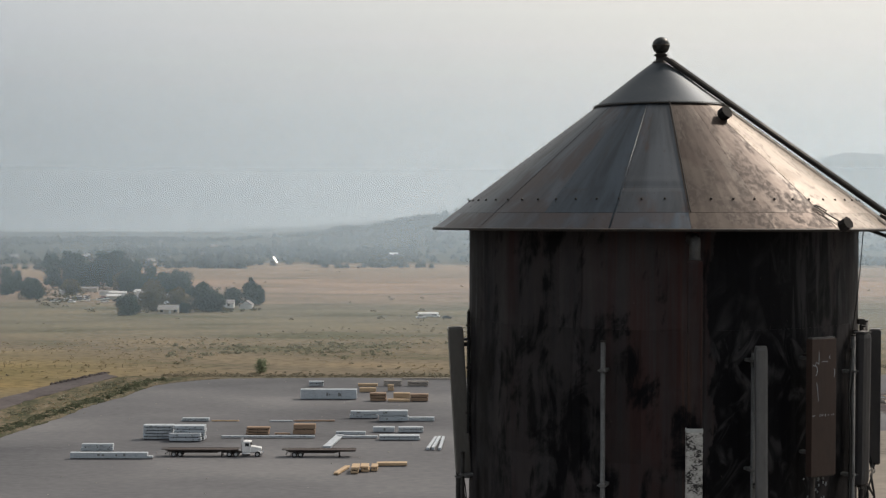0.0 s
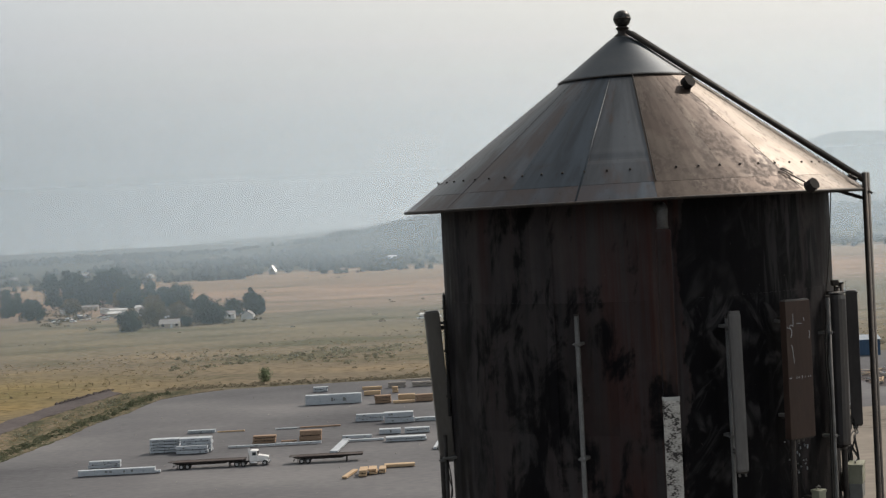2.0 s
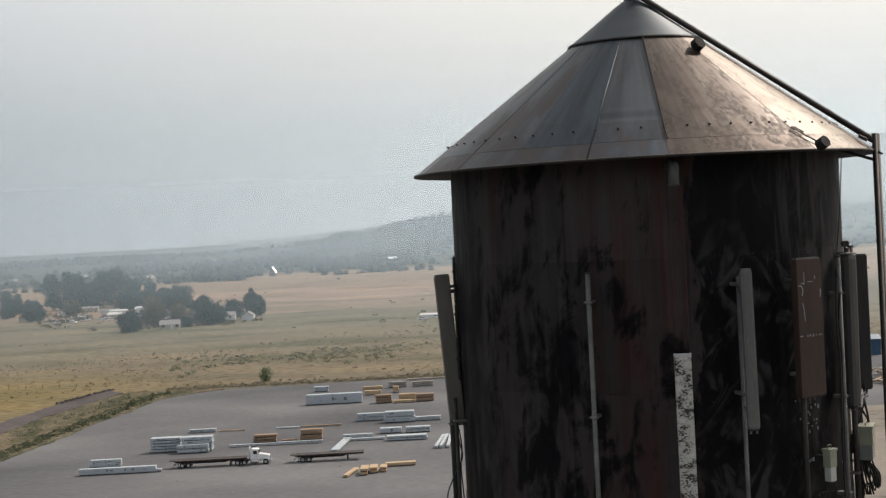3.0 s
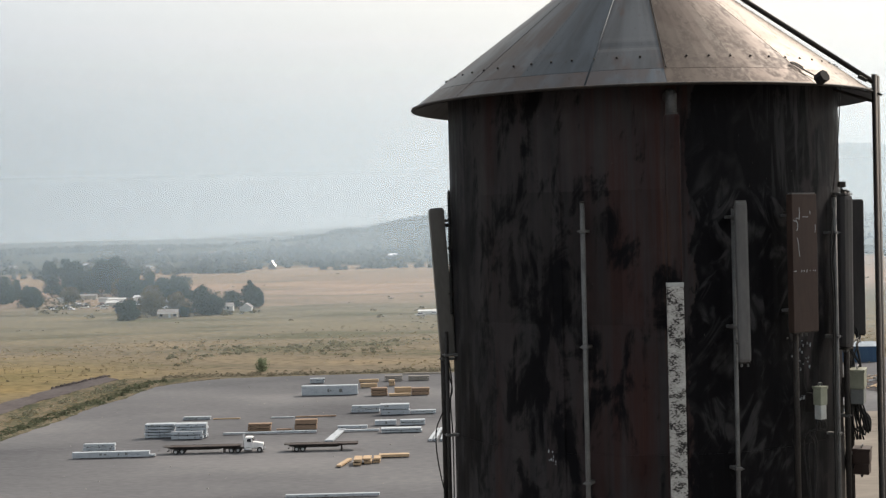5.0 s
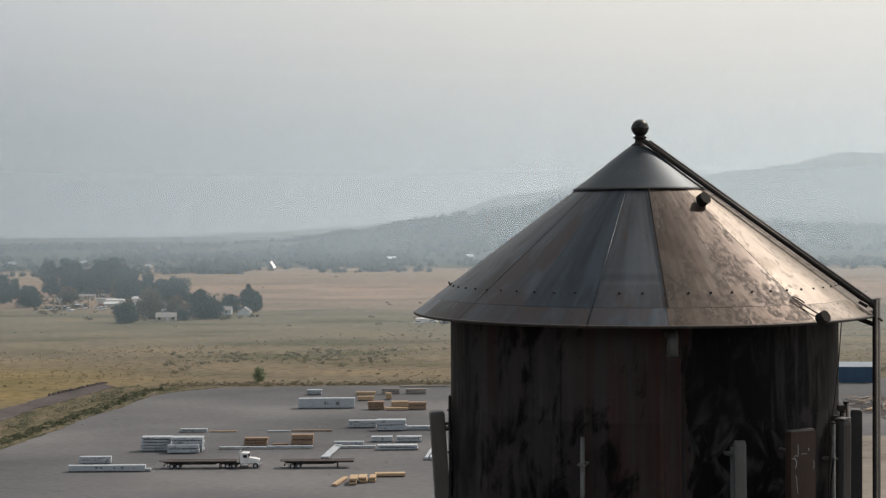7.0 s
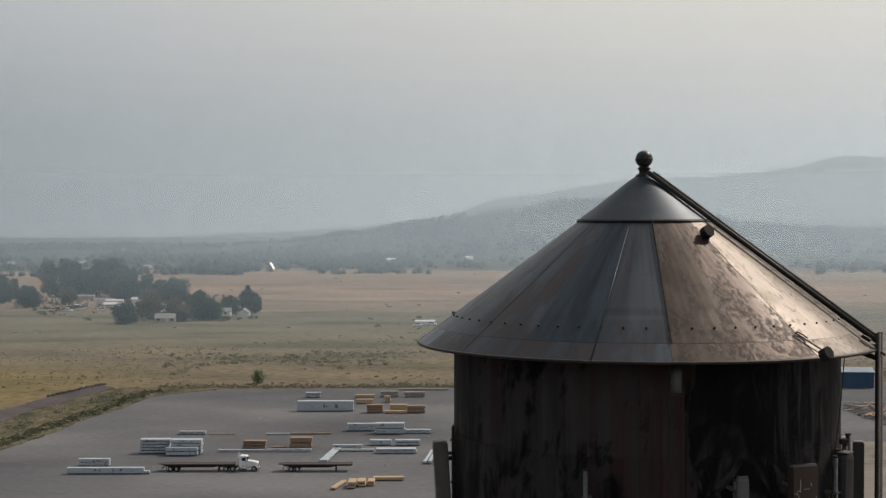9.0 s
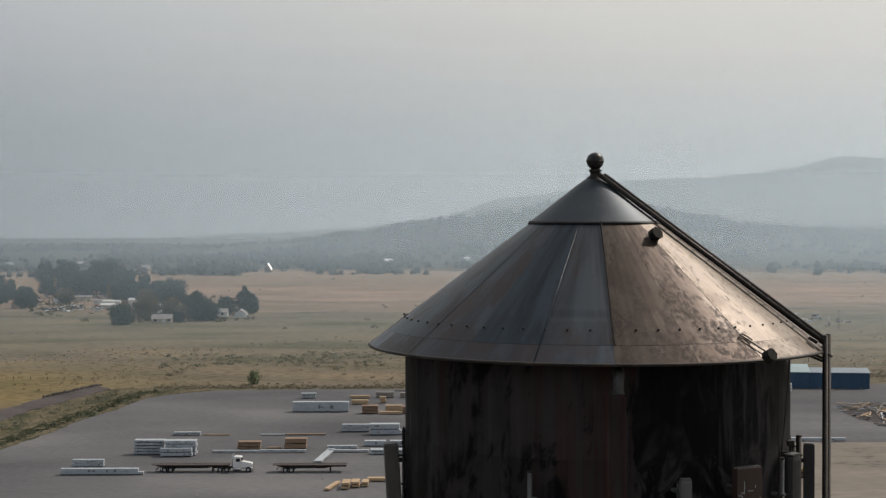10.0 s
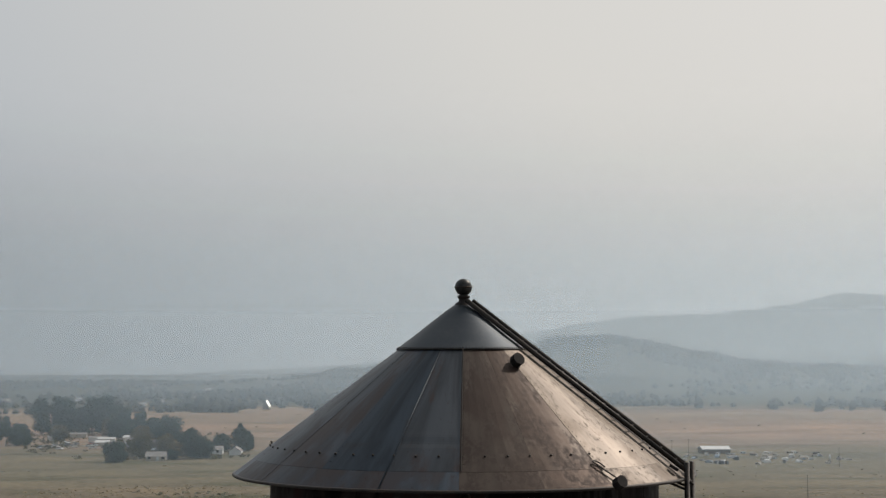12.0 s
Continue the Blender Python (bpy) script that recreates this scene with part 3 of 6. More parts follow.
def height(x, y):
    r, a = math.hypot(x, y), math.degrees(math.atan2(x, y))
    z = -0.06
    if r > 428:
        z += 0.35 * ease(428, 500, r) * (noise.noise(Vector((x * 0.02, y * 0.012, 3))) + 0.5 * noise.noise(Vector((x * 0.07, y * 0.05, 7))))
    if r > 1400 and abs(a) < 60:
        rough = noise.noise(Vector((x * 0.0045, y * 0.0045, 1))) * 9 + noise.noise(Vector((x * 0.014, y * 0.014, 5))) * 4
        near = along(NEAR_CREST, a)
        z += (near + rough * min(1, near / 60)) * ease(1440, 2350, r) * (1 - 0.75 * ease(2450, 3000, r))
        far = along(FAR_CREST, a)
        z += (far + rough * 0.9) * ease(2900, 4250, r) * (1 - 0.35 * ease(4300, 4900, r))
    return z


def ground_material():
    """Dry pasture: straw, green and reddish fields in ragged bands, with tussocks."""
    m = bpy.data.materials.new("dry_valley_floor")
    m.use_nodes = True
    n, l = m.node_tree.nodes, m.node_tree.links
    b = n["Principled BSDF"]
    pos = n.new("ShaderNodeNewGeometry").outputs["Position"]

    def tex(scale, stretch, detail=5):
        mp, t = n.new("ShaderNodeMapping"), n.new("ShaderNodeTexNoise")
        mp.inputs["Scale"].default_value = stretch
        t.inputs["Scale"].default_value, t.inputs["Detail"].default_value = scale, detail
        l.new(pos, mp.inputs["Vector"])
        l.new(mp.outputs["Vector"], t.inputs["Vector"])
        return t.outputs["Fac"]

    sep = n.new("ShaderNodeSeparateXYZ")
    l.new(pos, sep.inputs["Vector"])
    wob = n.new("ShaderNodeMath")
    wob.operation = "MULTIPLY_ADD"
    l.new(tex(0.006, (0.35, 1, 1), 4), wob.inputs[0])
    wob.inputs[1].default_value = 420
    l.new(sep.outputs["Y"], wob.inputs[2])
    rng = n.new("ShaderNodeMapRange")
    rng.inputs["From Min"].default_value, rng.inputs["From Max"].default_value = 500, 2100
    l.new(wob.outputs[0], rng.inputs["Value"])
    fields = ramp(n, [(0.0, (0.185, 0.154, 0.116)), (0.12, (0.175, 0.149, 0.110)), (0.22, (0.160, 0.144, 0.104)), (0.30, (0.168, 0.146, 0.110)), (0.36, (0.276, 0.205, 0.166)),
                      (0.46, (0.325, 0.225, 0.168)), (0.54, (0.246, 0.185, 0.137)), (0.66, (0.286, 0.210, 0.158)), (0.74, (0.085, 0.083, 0.065)), (1.0, (0.055, 0.060, 0.050))])
    l.new(rng.outputs["Result"], fields.inputs["Fac"])
    patch = ramp(n, [(0.34, (0.62, 0.70, 0.60)), (0.46, (0.92, 0.92, 0.9)), (0.62, (1.12, 1.08, 1.0)), (0.75, (1.35, 1.22, 1.05))])
    l.new(tex(0.035, (0.35, 1, 1), 8), patch.inputs["Fac"])
    fleck = ramp(n, [(0.36, (0.5, 0.5, 0.46)), (0.45, (0.82, 0.83, 0.84)), (0.52, (0.95, 0.95, 0.96)), (0.66, (1.1, 1.08, 1.06))])
    l.new(tex(0.5, (0.5, 1, 1), 10), fleck.inputs["Fac"])
    mul, mul2 = n.new("ShaderNodeMix"), n.new("ShaderNodeMix")
    for k in (mul, mul2):
        k.data_type, k.blend_type = "RGBA", "MULTIPLY"
        k.inputs["Factor"].default_value = 1
    l.new(fields.outputs["Color"], mul.inputs["A"])
    l.new(patch.outputs["Color"], mul.inputs["B"])
    l.new(mul.outputs["Result"], mul2.inputs["A"])
    l.new(fleck.outputs["Color"], mul2.inputs["B"])
    # one yellower meadow beside the gravel track
    gap, far_off, meadow, gold = n.new("ShaderNodeVectorMath"), n.new("ShaderNodeMath"), n.new("ShaderNodeMapRange"), n.new("ShaderNodeMix")
    gap.operation, far_off.operation = "DISTANCE", "MULTIPLY_ADD"
    gap.inputs[1].default_value = (-150, 405, 0)
    l.new(pos, gap.inputs[0])
    l.new(tex(0.03, (0.6, 1, 1), 6), far_off.inputs[0])
    far_off.inputs[1].default_value = 60
    l.new(gap.outputs["Value"], far_off.inputs[2])
    for key, v in (("From Min", 60), ("From Max", 125), ("To Min", 0.75), ("To Max", 0.0)):
        meadow.inputs[key].default_value = v
    l.new(far_off.outputs[0], meadow.inputs["Value"])
    gold.data_type, gold.blend_type = "RGBA", "MULTIPLY"
    gold.inputs["B"].default_value = (1.18, 1.10, 0.66, 1)
    l.new(meadow.outputs["Result"], gold.inputs["Factor"])
    l.new(mul2.outputs["Result"], gold.inputs["A"])
    l.new(gold.outputs["Result"], b.inputs["Base Color"])
    b.inputs["Roughness"].default_value = 0.95
    b.inputs["Specular IOR Level"].default_value = 0.1
    return m


def build_ground():
    angles = [-180 + 4 * k for k in range(38)] + [-28 + 0.2 * k for k in range(281)] + [32 + 4 * k for k in range(38)]
    angles = sorted(set(round(a, 3) for a in angles if -180 <= a < 180))
    radii = [6, 30, 80, 150, 230, 310, 380, 420]
    while radii[-1] < 4950:
        radii.append(radii[-1] * 1.018)
    verts, faces, n = [(0, 0, -0.06)], [], len(angles)
    for r in radii:
        for a in angles:
            x, y = r * math.sin(radians(a)), r * math.cos(radians(a))
            verts.append((x, y, height(x, y)))
    for k in range(n):
        faces.append((0, 1 + (k + 1) % n, 1 + k))
    for i in range(len(radii) - 1):
        for k in range(n):
            a, b = 1 + i * n + k, 1 + i * n + (k + 1) % n
            faces.append((a, b, b + n, a + n))
    me = bpy.data.meshes.new("ground")
    me.from_pydata(verts, [], faces)
    me.materials.append(ground_material())
    for p in me.polygons:
        p.use_smooth = True
    ob = new("ground", me)
    return tagged(ob, "dry straw-coloured valley floor rising to hazy wooded hills", "ground", kind="structure")


build_ground()

M_ASPHALT = surface("dusty_asphalt", [(0.22, (0.074, 0.075, 0.082)), (0.40, (0.103, 0.104, 0.111)), (0.58, (0.129, 0.129, 0.135)), (0.80, (0.172, 0.170, 0.173))],
                    0.026, 0.9, 0.28, 0.9, None, 0, 0.0, (0.6, 1.0, 1), True, detail=11, spec=0.2, gain=1.8)
M_DIRT = surface("packed_dirt", [(0.30, (0.105, 0.095, 0.083)), (0.40, (0.185, 0.165, 0.142)), (0.6, (0.215, 0.192, 0.165)), (0.8, (0.26, 0.232, 0.20))],
                 0.06, 0.5, 0.4, 0.95, None, 0, 0.0, (0.5, 1, 1), True, detail=8, spec=0.1)
M_TRACK = surface("dark_gravel_track", [(0.3, (0.070, 0.062, 0.064)), (0.7, (0.12, 0.105, 0.104))], 0.1, 0.8, 0.4, 0.95, None, 0, 0, (1, 1, 1), True, spec=0.1)

def ragged(points, step, wander, seed):
    """The same outline with its long sides broken into short, slightly wandering pieces."""
    out = []
    for (ax, ay), (bx, by) in zip(points, points[1:] + points[:1]):
        n = max(1, int(math.hypot(bx - ax, by - ay) / step))
        for k in range(n):
            x, y = ax + (bx - ax) * k / n, ay + (by - ay) * k / n
            out.append((x + wander * noise.noise(Vector((x * 0.21, y * 0.21, seed))), y + wander * noise.noise(Vector((x * 0.21, y * 0.21, seed + 9)))))
    return out


YARD = [(-150, -160), (-112, 150), (-98.5, 255), (-93.6, 292), (-89.8, 316), (-86.2, 350), (-83.2, 362), (-79.3, 391.5), (-72, 401), (-62, 407.5), (-30, 410), (0, 409), (60, 410), (92, 424), (140, 420), (170, 410), (220, 300), (200, -160)]
yard = part("pavement", slab(ragged(YARD, 2.5, 0.9, 1), -0.4, 0.0), M_ASPHALT)
tagged(yard, "grey dusty asphalt of the lumber yard", "pavement", kind="structure")
DIRT = [(57, 290), (63, 303), (75, 307.5), (110, 308.5), (210, 306), (185, -100), (25, -100), (50, 190), (55.5, 245)]
dirt = part("dirt_apron", slab(ragged(DIRT, 2.0, 1.2, 3), -0.1, 0.03), M_DIRT)
tagged(dirt, "tan packed dirt apron beside the asphalt", "ground", kind="structure")
TRACK = [(-127, 240), (-118, 310), (-112.8, 354.8), (-110.1, 375.7), (-106.9, 398), (-103.2, 414), (-99.5, 419.5), (-94.5, 411), (-95.5, 407), (-98.1, 394.3), (-101, 375.5), (-104.4, 355.7), (-106.5, 334.9), (-112, 285), (-117, 240)]
road = part("road", slab(ragged(TRACK, 2.0, 1.3, 5), -0.3, 0.12), M_TRACK)
tagged(road, "dark gravel track on a low bank", "road", kind="structure")


# weed colours lowered to put the sloping bank's shade into this flat slab
M_VERGE = surface("weedy_verge", [(0.34, (0.040, 0.046, 0.028)), (0.46, (0.078, 0.074, 0.044)), (0.55, (0.125, 0.105, 0.070)), (0.7, (0.175, 0.140, 0.098))], 0.16, 1.1, 0.45, 0.95, None, 0, 0, (1, 0.5, 1), True, spec=0.1)
VERGE = [(-101, 240), (-93.4, 292), (-89.6, 316), (-86, 350), (-83, 362), (-79.1, 391.5), (-71.8, 401), (-64, 408), (-80, 413), (-93, 412), (-96, 402), (-98.5, 392), (-101, 375), (-104.3, 355.7), (-106.4, 335), (-111, 285), (-116, 240)]
verge = part("verge", slab(ragged(VERGE, 2.0, 1.2, 7), -0.3, 0.10), M_VERGE)
tagged(verge, "weedy green and tan bank between yard and track", "verge", kind="structure")


# ---- distance haze: thin see-through rings added to stand in for smoky air ----
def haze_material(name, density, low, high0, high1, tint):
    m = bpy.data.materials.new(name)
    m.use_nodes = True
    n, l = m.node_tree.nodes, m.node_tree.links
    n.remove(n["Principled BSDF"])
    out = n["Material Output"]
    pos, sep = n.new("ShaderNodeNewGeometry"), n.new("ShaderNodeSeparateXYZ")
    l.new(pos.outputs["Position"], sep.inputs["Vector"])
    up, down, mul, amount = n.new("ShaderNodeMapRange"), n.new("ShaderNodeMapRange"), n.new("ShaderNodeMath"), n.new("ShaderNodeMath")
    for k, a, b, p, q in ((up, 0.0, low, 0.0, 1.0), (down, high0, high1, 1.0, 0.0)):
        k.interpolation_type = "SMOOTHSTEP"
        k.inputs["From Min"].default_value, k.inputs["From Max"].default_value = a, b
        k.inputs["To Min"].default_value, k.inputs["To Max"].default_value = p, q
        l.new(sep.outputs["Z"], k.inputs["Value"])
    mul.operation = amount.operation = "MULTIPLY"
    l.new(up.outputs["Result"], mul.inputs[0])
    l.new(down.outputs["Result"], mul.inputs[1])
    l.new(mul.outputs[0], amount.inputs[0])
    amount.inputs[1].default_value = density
    clear, through_veil, mix = (n.new(k) for k in ("ShaderNodeBsdfTransparent", "ShaderNodeBsdfTranslucent", "ShaderNodeMixShader"))
    through_veil.inputs["Color"].default_value = (*tint, 1)
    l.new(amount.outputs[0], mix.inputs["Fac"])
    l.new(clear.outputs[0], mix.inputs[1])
    l.new(through_veil.outputs[0], mix.inputs[2])
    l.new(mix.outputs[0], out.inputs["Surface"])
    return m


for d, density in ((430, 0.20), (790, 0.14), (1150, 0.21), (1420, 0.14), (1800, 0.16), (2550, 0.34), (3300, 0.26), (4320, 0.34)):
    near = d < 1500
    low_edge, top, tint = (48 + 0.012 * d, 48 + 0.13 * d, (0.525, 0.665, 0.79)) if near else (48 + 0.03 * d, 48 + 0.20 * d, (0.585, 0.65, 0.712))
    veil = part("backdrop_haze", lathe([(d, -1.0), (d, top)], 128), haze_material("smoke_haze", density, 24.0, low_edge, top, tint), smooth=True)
    tagged(veil, "thin see-through ring added to stand in for distance haze", "haze", kind="structure")

# ---- the water tower ----
TX, TY = 3.97, 25.29
RIM_R, RIM_Z, CAP_R, CAP_Z, WALL_R = 4.06, 45.93, 1.17, 48.08, 3.42
SLOPE = (CAP_Z - RIM_Z) / (RIM_R - CAP_R)
tower = thing("water_tower", "old dark riveted steel water tower with a conical metal roof", "water tower", TX, TY, 0)


def cone_z(r):
    return RIM_Z + (RIM_R - r) * SLOPE


def polar(r, a, z):
    """A place on the tower: angle 0 faces the camera's side and grows to the right."""
    return Vector((r * math.sin(radians(a)), -r * math.cos(radians(a)), z))


def shell(r0, r1, z_of, a0, a1, seg, thick, rows=1, taper=0.0):
    """A curved sheet between two radii and two angles, with its own thickness."""
    prof = [(r0 + (r1 - r0) * k / rows, 0) for k in range(rows + 1)]
    top = [(r, z_of(r)) for r, _ in prof]
    under = [(r, z - thick) for r, z in reversed(top)]
    loop = top + under + [top[0]]
    bm = lathe(loop, seg, a0, a1)
    ends = [e for e in bm.edges if e.is_boundary]
    bmesh.ops.holes_fill(bm, edges=ends, sides=0)
    bmesh.ops.recalc_face_normals(bm, faces=bm.faces)
    return bm


wall_core = part("tank_wall", lathe([(WALL_R - 0.03, 36.2), (WALL_R - 0.03, 46.38)], 96), M_TANK, tower, "tarred rusty riveted steel wall", True)
part("tank_floor", lathe([(0.0, 34.9), (1.6, 35.2), (2.8, 35.8), (WALL_R - 0.03, 36.2)], 64), M_TANK, tower, smooth=True)
part("roof_lining", lathe([(WALL_R + 0.02, 46.36), (RIM_R - 0.06, 45.90)], 96), M_PIPE_DARK, tower)

# roof sheets: twenty sectors, alternately lapped over their neighbours
SHEET_STEEL = {0: M_STEEL_PINK, 1: M_RUST, 2: M_RUST_DARK, 3: M_RUST_PALE, 4: M_RUST_PALE, 5: M_RUST, 16: M_STEEL_DARK, 17: M_STEEL, 18: M_STEEL_WARM, 19: M_STEEL_DARK}
EAVE_STEEL = {0: M_STEEL, 1: M_RUST, 2: M_RUST_DARK, 3: M_RUST_PALE, 4: M_RUST_PALE, 5: M_RUST, 16: M_STEEL, 17: M_STEEL_WARM, 18: M_STEEL_WARM, 19: M_STEEL_WARM}
made = {}
for k in range(20):
    m = pose(0, 0, 0, 0, 0, -10.7 + 18 * k)
    up = 0.004 if k % 2 else 0.0
    for name, steel, r0, r1, base in (("roof_panel", SHEET_STEEL, CAP_R - 0.1, 3.70 + 0.01 * (k % 2), 0.0), ("eave_panel", EAVE_STEEL, 3.66, RIM_R, -0.003)):
        steel = steel.get(k, M_STEEL if k % 3 else M_RUST)
        key = (name, steel.name, k % 2)
        if k == 0 and name == "roof_panel":
            # one sheet is creased across, above its lower bolts
            bm = shell(r0, r1, lambda r: cone_z(r) - 0.009 * max(0, 1 - abs(r - 3.16) / 0.10) + 0.004 * max(0, 1 - abs(r - 3.02) / 0.09), -9.15, 9.15, 6, 0.012, 60)
            part(name, bm, steel, tower, "creased galvanised roof sheet with pink rust stains").matrix_basis = m
        elif key in made:
            again(made[key], tower, m)
        else:
            wide = 9.4 if k % 2 else 9.15
            made[key] = part(name, shell(r0, r1, lambda r: cone_z(r) + base + up, -wide, wide, 6, 0.012), steel, tower, "weathered galvanised roof sheet" if name == "roof_panel" else "")
            made[key].matrix_basis = m
seam_rib = part("standing_seam", tube(polar(CAP_R, 0, CAP_Z + 0.03), polar(3.72, 0, cone_z(3.72) + 0.03), 0.012, 6), M_PIPE_TAR, tower)
seam_rib.matrix_basis = pose(0, 0, 0, 0, 0, -1.7)
part("folded_seam", tube(polar(CAP_R, -19.75, CAP_Z + 0.002), polar(RIM_R - 0.02, -19.75, cone_z(RIM_R - 0.02) + 0.002), 0.006, 8, 0.013), M_CAP, tower, "pale folded edge of a roof sheet", True)
part("eave_rim", lathe([(RIM_R - 0.02, RIM_Z + 0.02), (RIM_R + 0.012, RIM_Z + 0.012), (RIM_R + 0.022, RIM_Z - 0.012), (RIM_R + 0.008, RIM_Z - 0.03), (RIM_R - 0.03, RIM_Z - 0.025), (RIM_R - 0.02, RIM_Z + 0.02)], 120), M_IRON, tower, smooth=True)
cap = part("roof_cap", lathe([(CAP_R + 0.03, CAP_Z + 0.012), (0.9, CAP_Z + 0.235), (0.6, CAP_Z + 0.470), (0.35, CAP_Z + 0.665), (0.2, CAP_Z + 0.775), (0.13, CAP_Z + 0.81)], 96), M_CAP, tower, "plain grey steel cap cone", True)
part("cap_band", lathe([(CAP_R + 0.034, CAP_Z - 0.010), (CAP_R + 0.042, CAP_Z + 0.0), (CAP_R + 0.036, CAP_Z + 0.014)], 96), M_IRON, cap)
bead = part("cap_rivet", lathe([(0.013, 0), (0.010, 0.010), (0.0, 0.013)], 6), M_IRON, cap)
for k in range(90):
    a = -120 + 240 * k / 89
    m = Matrix.Translation(polar(CAP_R + 0.012, a, CAP_Z + 0.026)) @ Matrix.Rotation(radians(a), 4, "Z") @ Matrix.Rotation(math.atan(SLOPE), 4, "X")
    if k == 0:
        bead.matrix_basis = m
    else:
        again(bead, cap, m)
finial = part("finial", lathe([(0.17, 48.85), (0.15, 48.905), (0.10, 48.93), (0.085, 48.975), (0.10, 49.005), (0.13, 49.025), (0.10, 49.045), (0.07, 49.065), (0.0, 49.065)], 32), M_IRON, tower, "black turned finial neck", True)
ball = bmesh.new()
bmesh.ops.create_uvsphere(ball, u_segments=32, v_segments=18, radius=0.155, matrix=Matrix.Translation((0, 0, 49.195)))
part("ball", ball, M_BALL, finial, "black finial ball", True)
part("ball_band", lathe([(0.157, 49.18), (0.163, 49.19), (0.163, 49.20), (0.157, 49.21)], 32), M_IRON, finial)

# bolts: one ring on the roof's lower seam, and rows down the lapped seams
bolt = part("bolt", lathe([(0.019, 0), (0.019, 0.014), (0.012, 0.022), (0.0, 0.024)], 8), M_IRON, tower)
first = True
for k in range(60):
    a = k * 6 - 1.6
    m = Matrix.Translation(polar(3.42, a, cone_z(3.42) + 0.002)) @ Matrix.Rotation(radians(a), 4, "Z") @ Matrix.Rotation(math.atan(SLOPE), 4, "X")
    if first:
        bolt.matrix_basis, first = m, False
    else:
        again(bolt, tower, m)
rivet = part("rivet", lathe([(0.0075, 0), (0.006, 0.005), (0.0, 0.007)], 6), M_IRON, tower)
first = True
for seam in range(-6, 6):
    a = -1.7 + 18 * seam
    for k in range(24):
        r = 1.32 + k * 0.098
        m = Matrix.Translation(polar(r, a + 0.55, cone_z(r) + 0.009)) @ Matrix.Rotation(radians(a), 4, "Z") @ Matrix.Rotation(math.atan(SLOPE), 4, "X")
        if first:
            rivet.matrix_basis, first = m, False
        else:
            again(rivet, tower, m)

# wall plates: courses about 2 m high, lapped downwards
COURSES = [(44.33, 46.38, -14), (42.26, 44.36, 9), (40.19, 42.29, -14), (38.1, 40.22, 9), (36.2, 38.13, -14)]
for n_course, (z0, z1, a0) in enumerate(COURSES):
    out = 0.010 if n_course % 2 else 0.0
    plate = part("plate", lathe([(WALL_R + out - 0.03, z0), (WALL_R + out, z0), (WALL_R + out, z1), (WALL_R + out - 0.03, z1)], 14, -22.48, 22.48), M_TANK, tower, smooth=False)
    plate.matrix_basis = pose(0, 0, 0, 0, 0, a0)
    for k in range(1, 8):
        again(plate, tower, pose(0, 0, 0, 0, 0, a0 + 45 * k))
strap = part("lap_strip", lathe([(WALL_R + 0.008, 36.3), (WALL_R + 0.022, 36.3), (WALL_R + 0.022, 46.3), (WALL_R + 0.008, 46.3)], 2, -1.2, 1.2), M_TANK, tower)
strap.matrix_basis = pose(0, 0, 0, 0, 0, 4)
for a in (-31,):
    again(strap, tower, pose(0, 0, 0, 0, 0, a))

# small pale specks set on the wall below the antennas
rs = random.Random(8)
speck = part("speck", box(-0.006, 0.006, -WALL_R - 0.02, -WALL_R, -0.012, 0.012), M_WHITE_EDGE, tower)
speck.matrix_basis = pose(0, 0, 41.95, 0, 0, 33)
for k in range(44):
    a, z = rs.choice(((rs.uniform(34, 43), rs.uniform(41.65, 41.9)), (rs.uniform(35, 42), rs.uniform(41.4, 41.6)), (rs.uniform(35, 40), rs.uniform(40.95, 41.0)), (rs.uniform(-36, -29), rs.uniform(40.0, 40.25))))
    again(speck, tower, pose(0, 0, z, 0, 0, a)).scale = (rs.uniform(0.5, 1.4), 1, rs.uniform(0.5, 2.2))

# legs and riser, down to the yard
leg = part("leg", tube((2.6, 2.6, 36.3), (5.2, 5.2, 0.0), 0.22, 12), M_PIPE_DARK, tower)
for k in (1, 2, 3):
    again(leg, tower, pose(0, 0, 0, 0, 0, 90 * k))
part("riser", tube((0, 0, 0), (0, 0, 35.0), 0.6, 24), M_PIPE_DARK, tower)
brace = part("brace", tube((4.75, 4.75, 6), (4.75 * -1, 4.75, 6), 0.08, 8), M_PIPE_DARK, tower)
for zc in (6, 16, 26):
    s = (5.2 - 2.6 * zc / 36.3) / (5.2 - 2.6 * 6 / 36.3)
    for k in range(4):
        if (zc, k) != (6, 0):
            o = again(brace, tower, pose(0, 0, zc - 6 * s, 0, 0, 90 * k))
            o.scale = (s, s, s)

# lugs on the roof
lug = part("lug", tube((0, 0, 0), (0, 0, 0.13), 0.115, 8), M_PIPE_TAR, tower, "black octagonal roof lug")
lug_at = Matrix.Translation((4.823 - TX, 24.031 - TY, 47.86)) @ Matrix.Rotation(radians(35), 4, "Z") @ Matrix.Rotation(radians(62), 4, "X")
lug.matrix_basis = lug_at
again(lug, tower, Matrix.Translation((6.262 - TX, 21.862 - TY, 45.98)) @ Matrix.Rotation(radians(34), 4, "Z") @ Matrix.Rotation(radians(64), 4, "X")).scale = (0.88, 0.88, 1.1)


def on_roof(r, a, up=0.05):
    return polar(r, a, cone_z(r) + up)


part("hook_rod", bent([on_roof(3.97, 36.2), on_roof(3.85, 35.0), on_roof(3.68, 33.4), on_roof(3.63, 32.8), on_roof(3.61, 33.5), on_roof(3.66, 34.6), on_roof(3.74, 35.2)], 0.013, 6), M_IRON, tower)

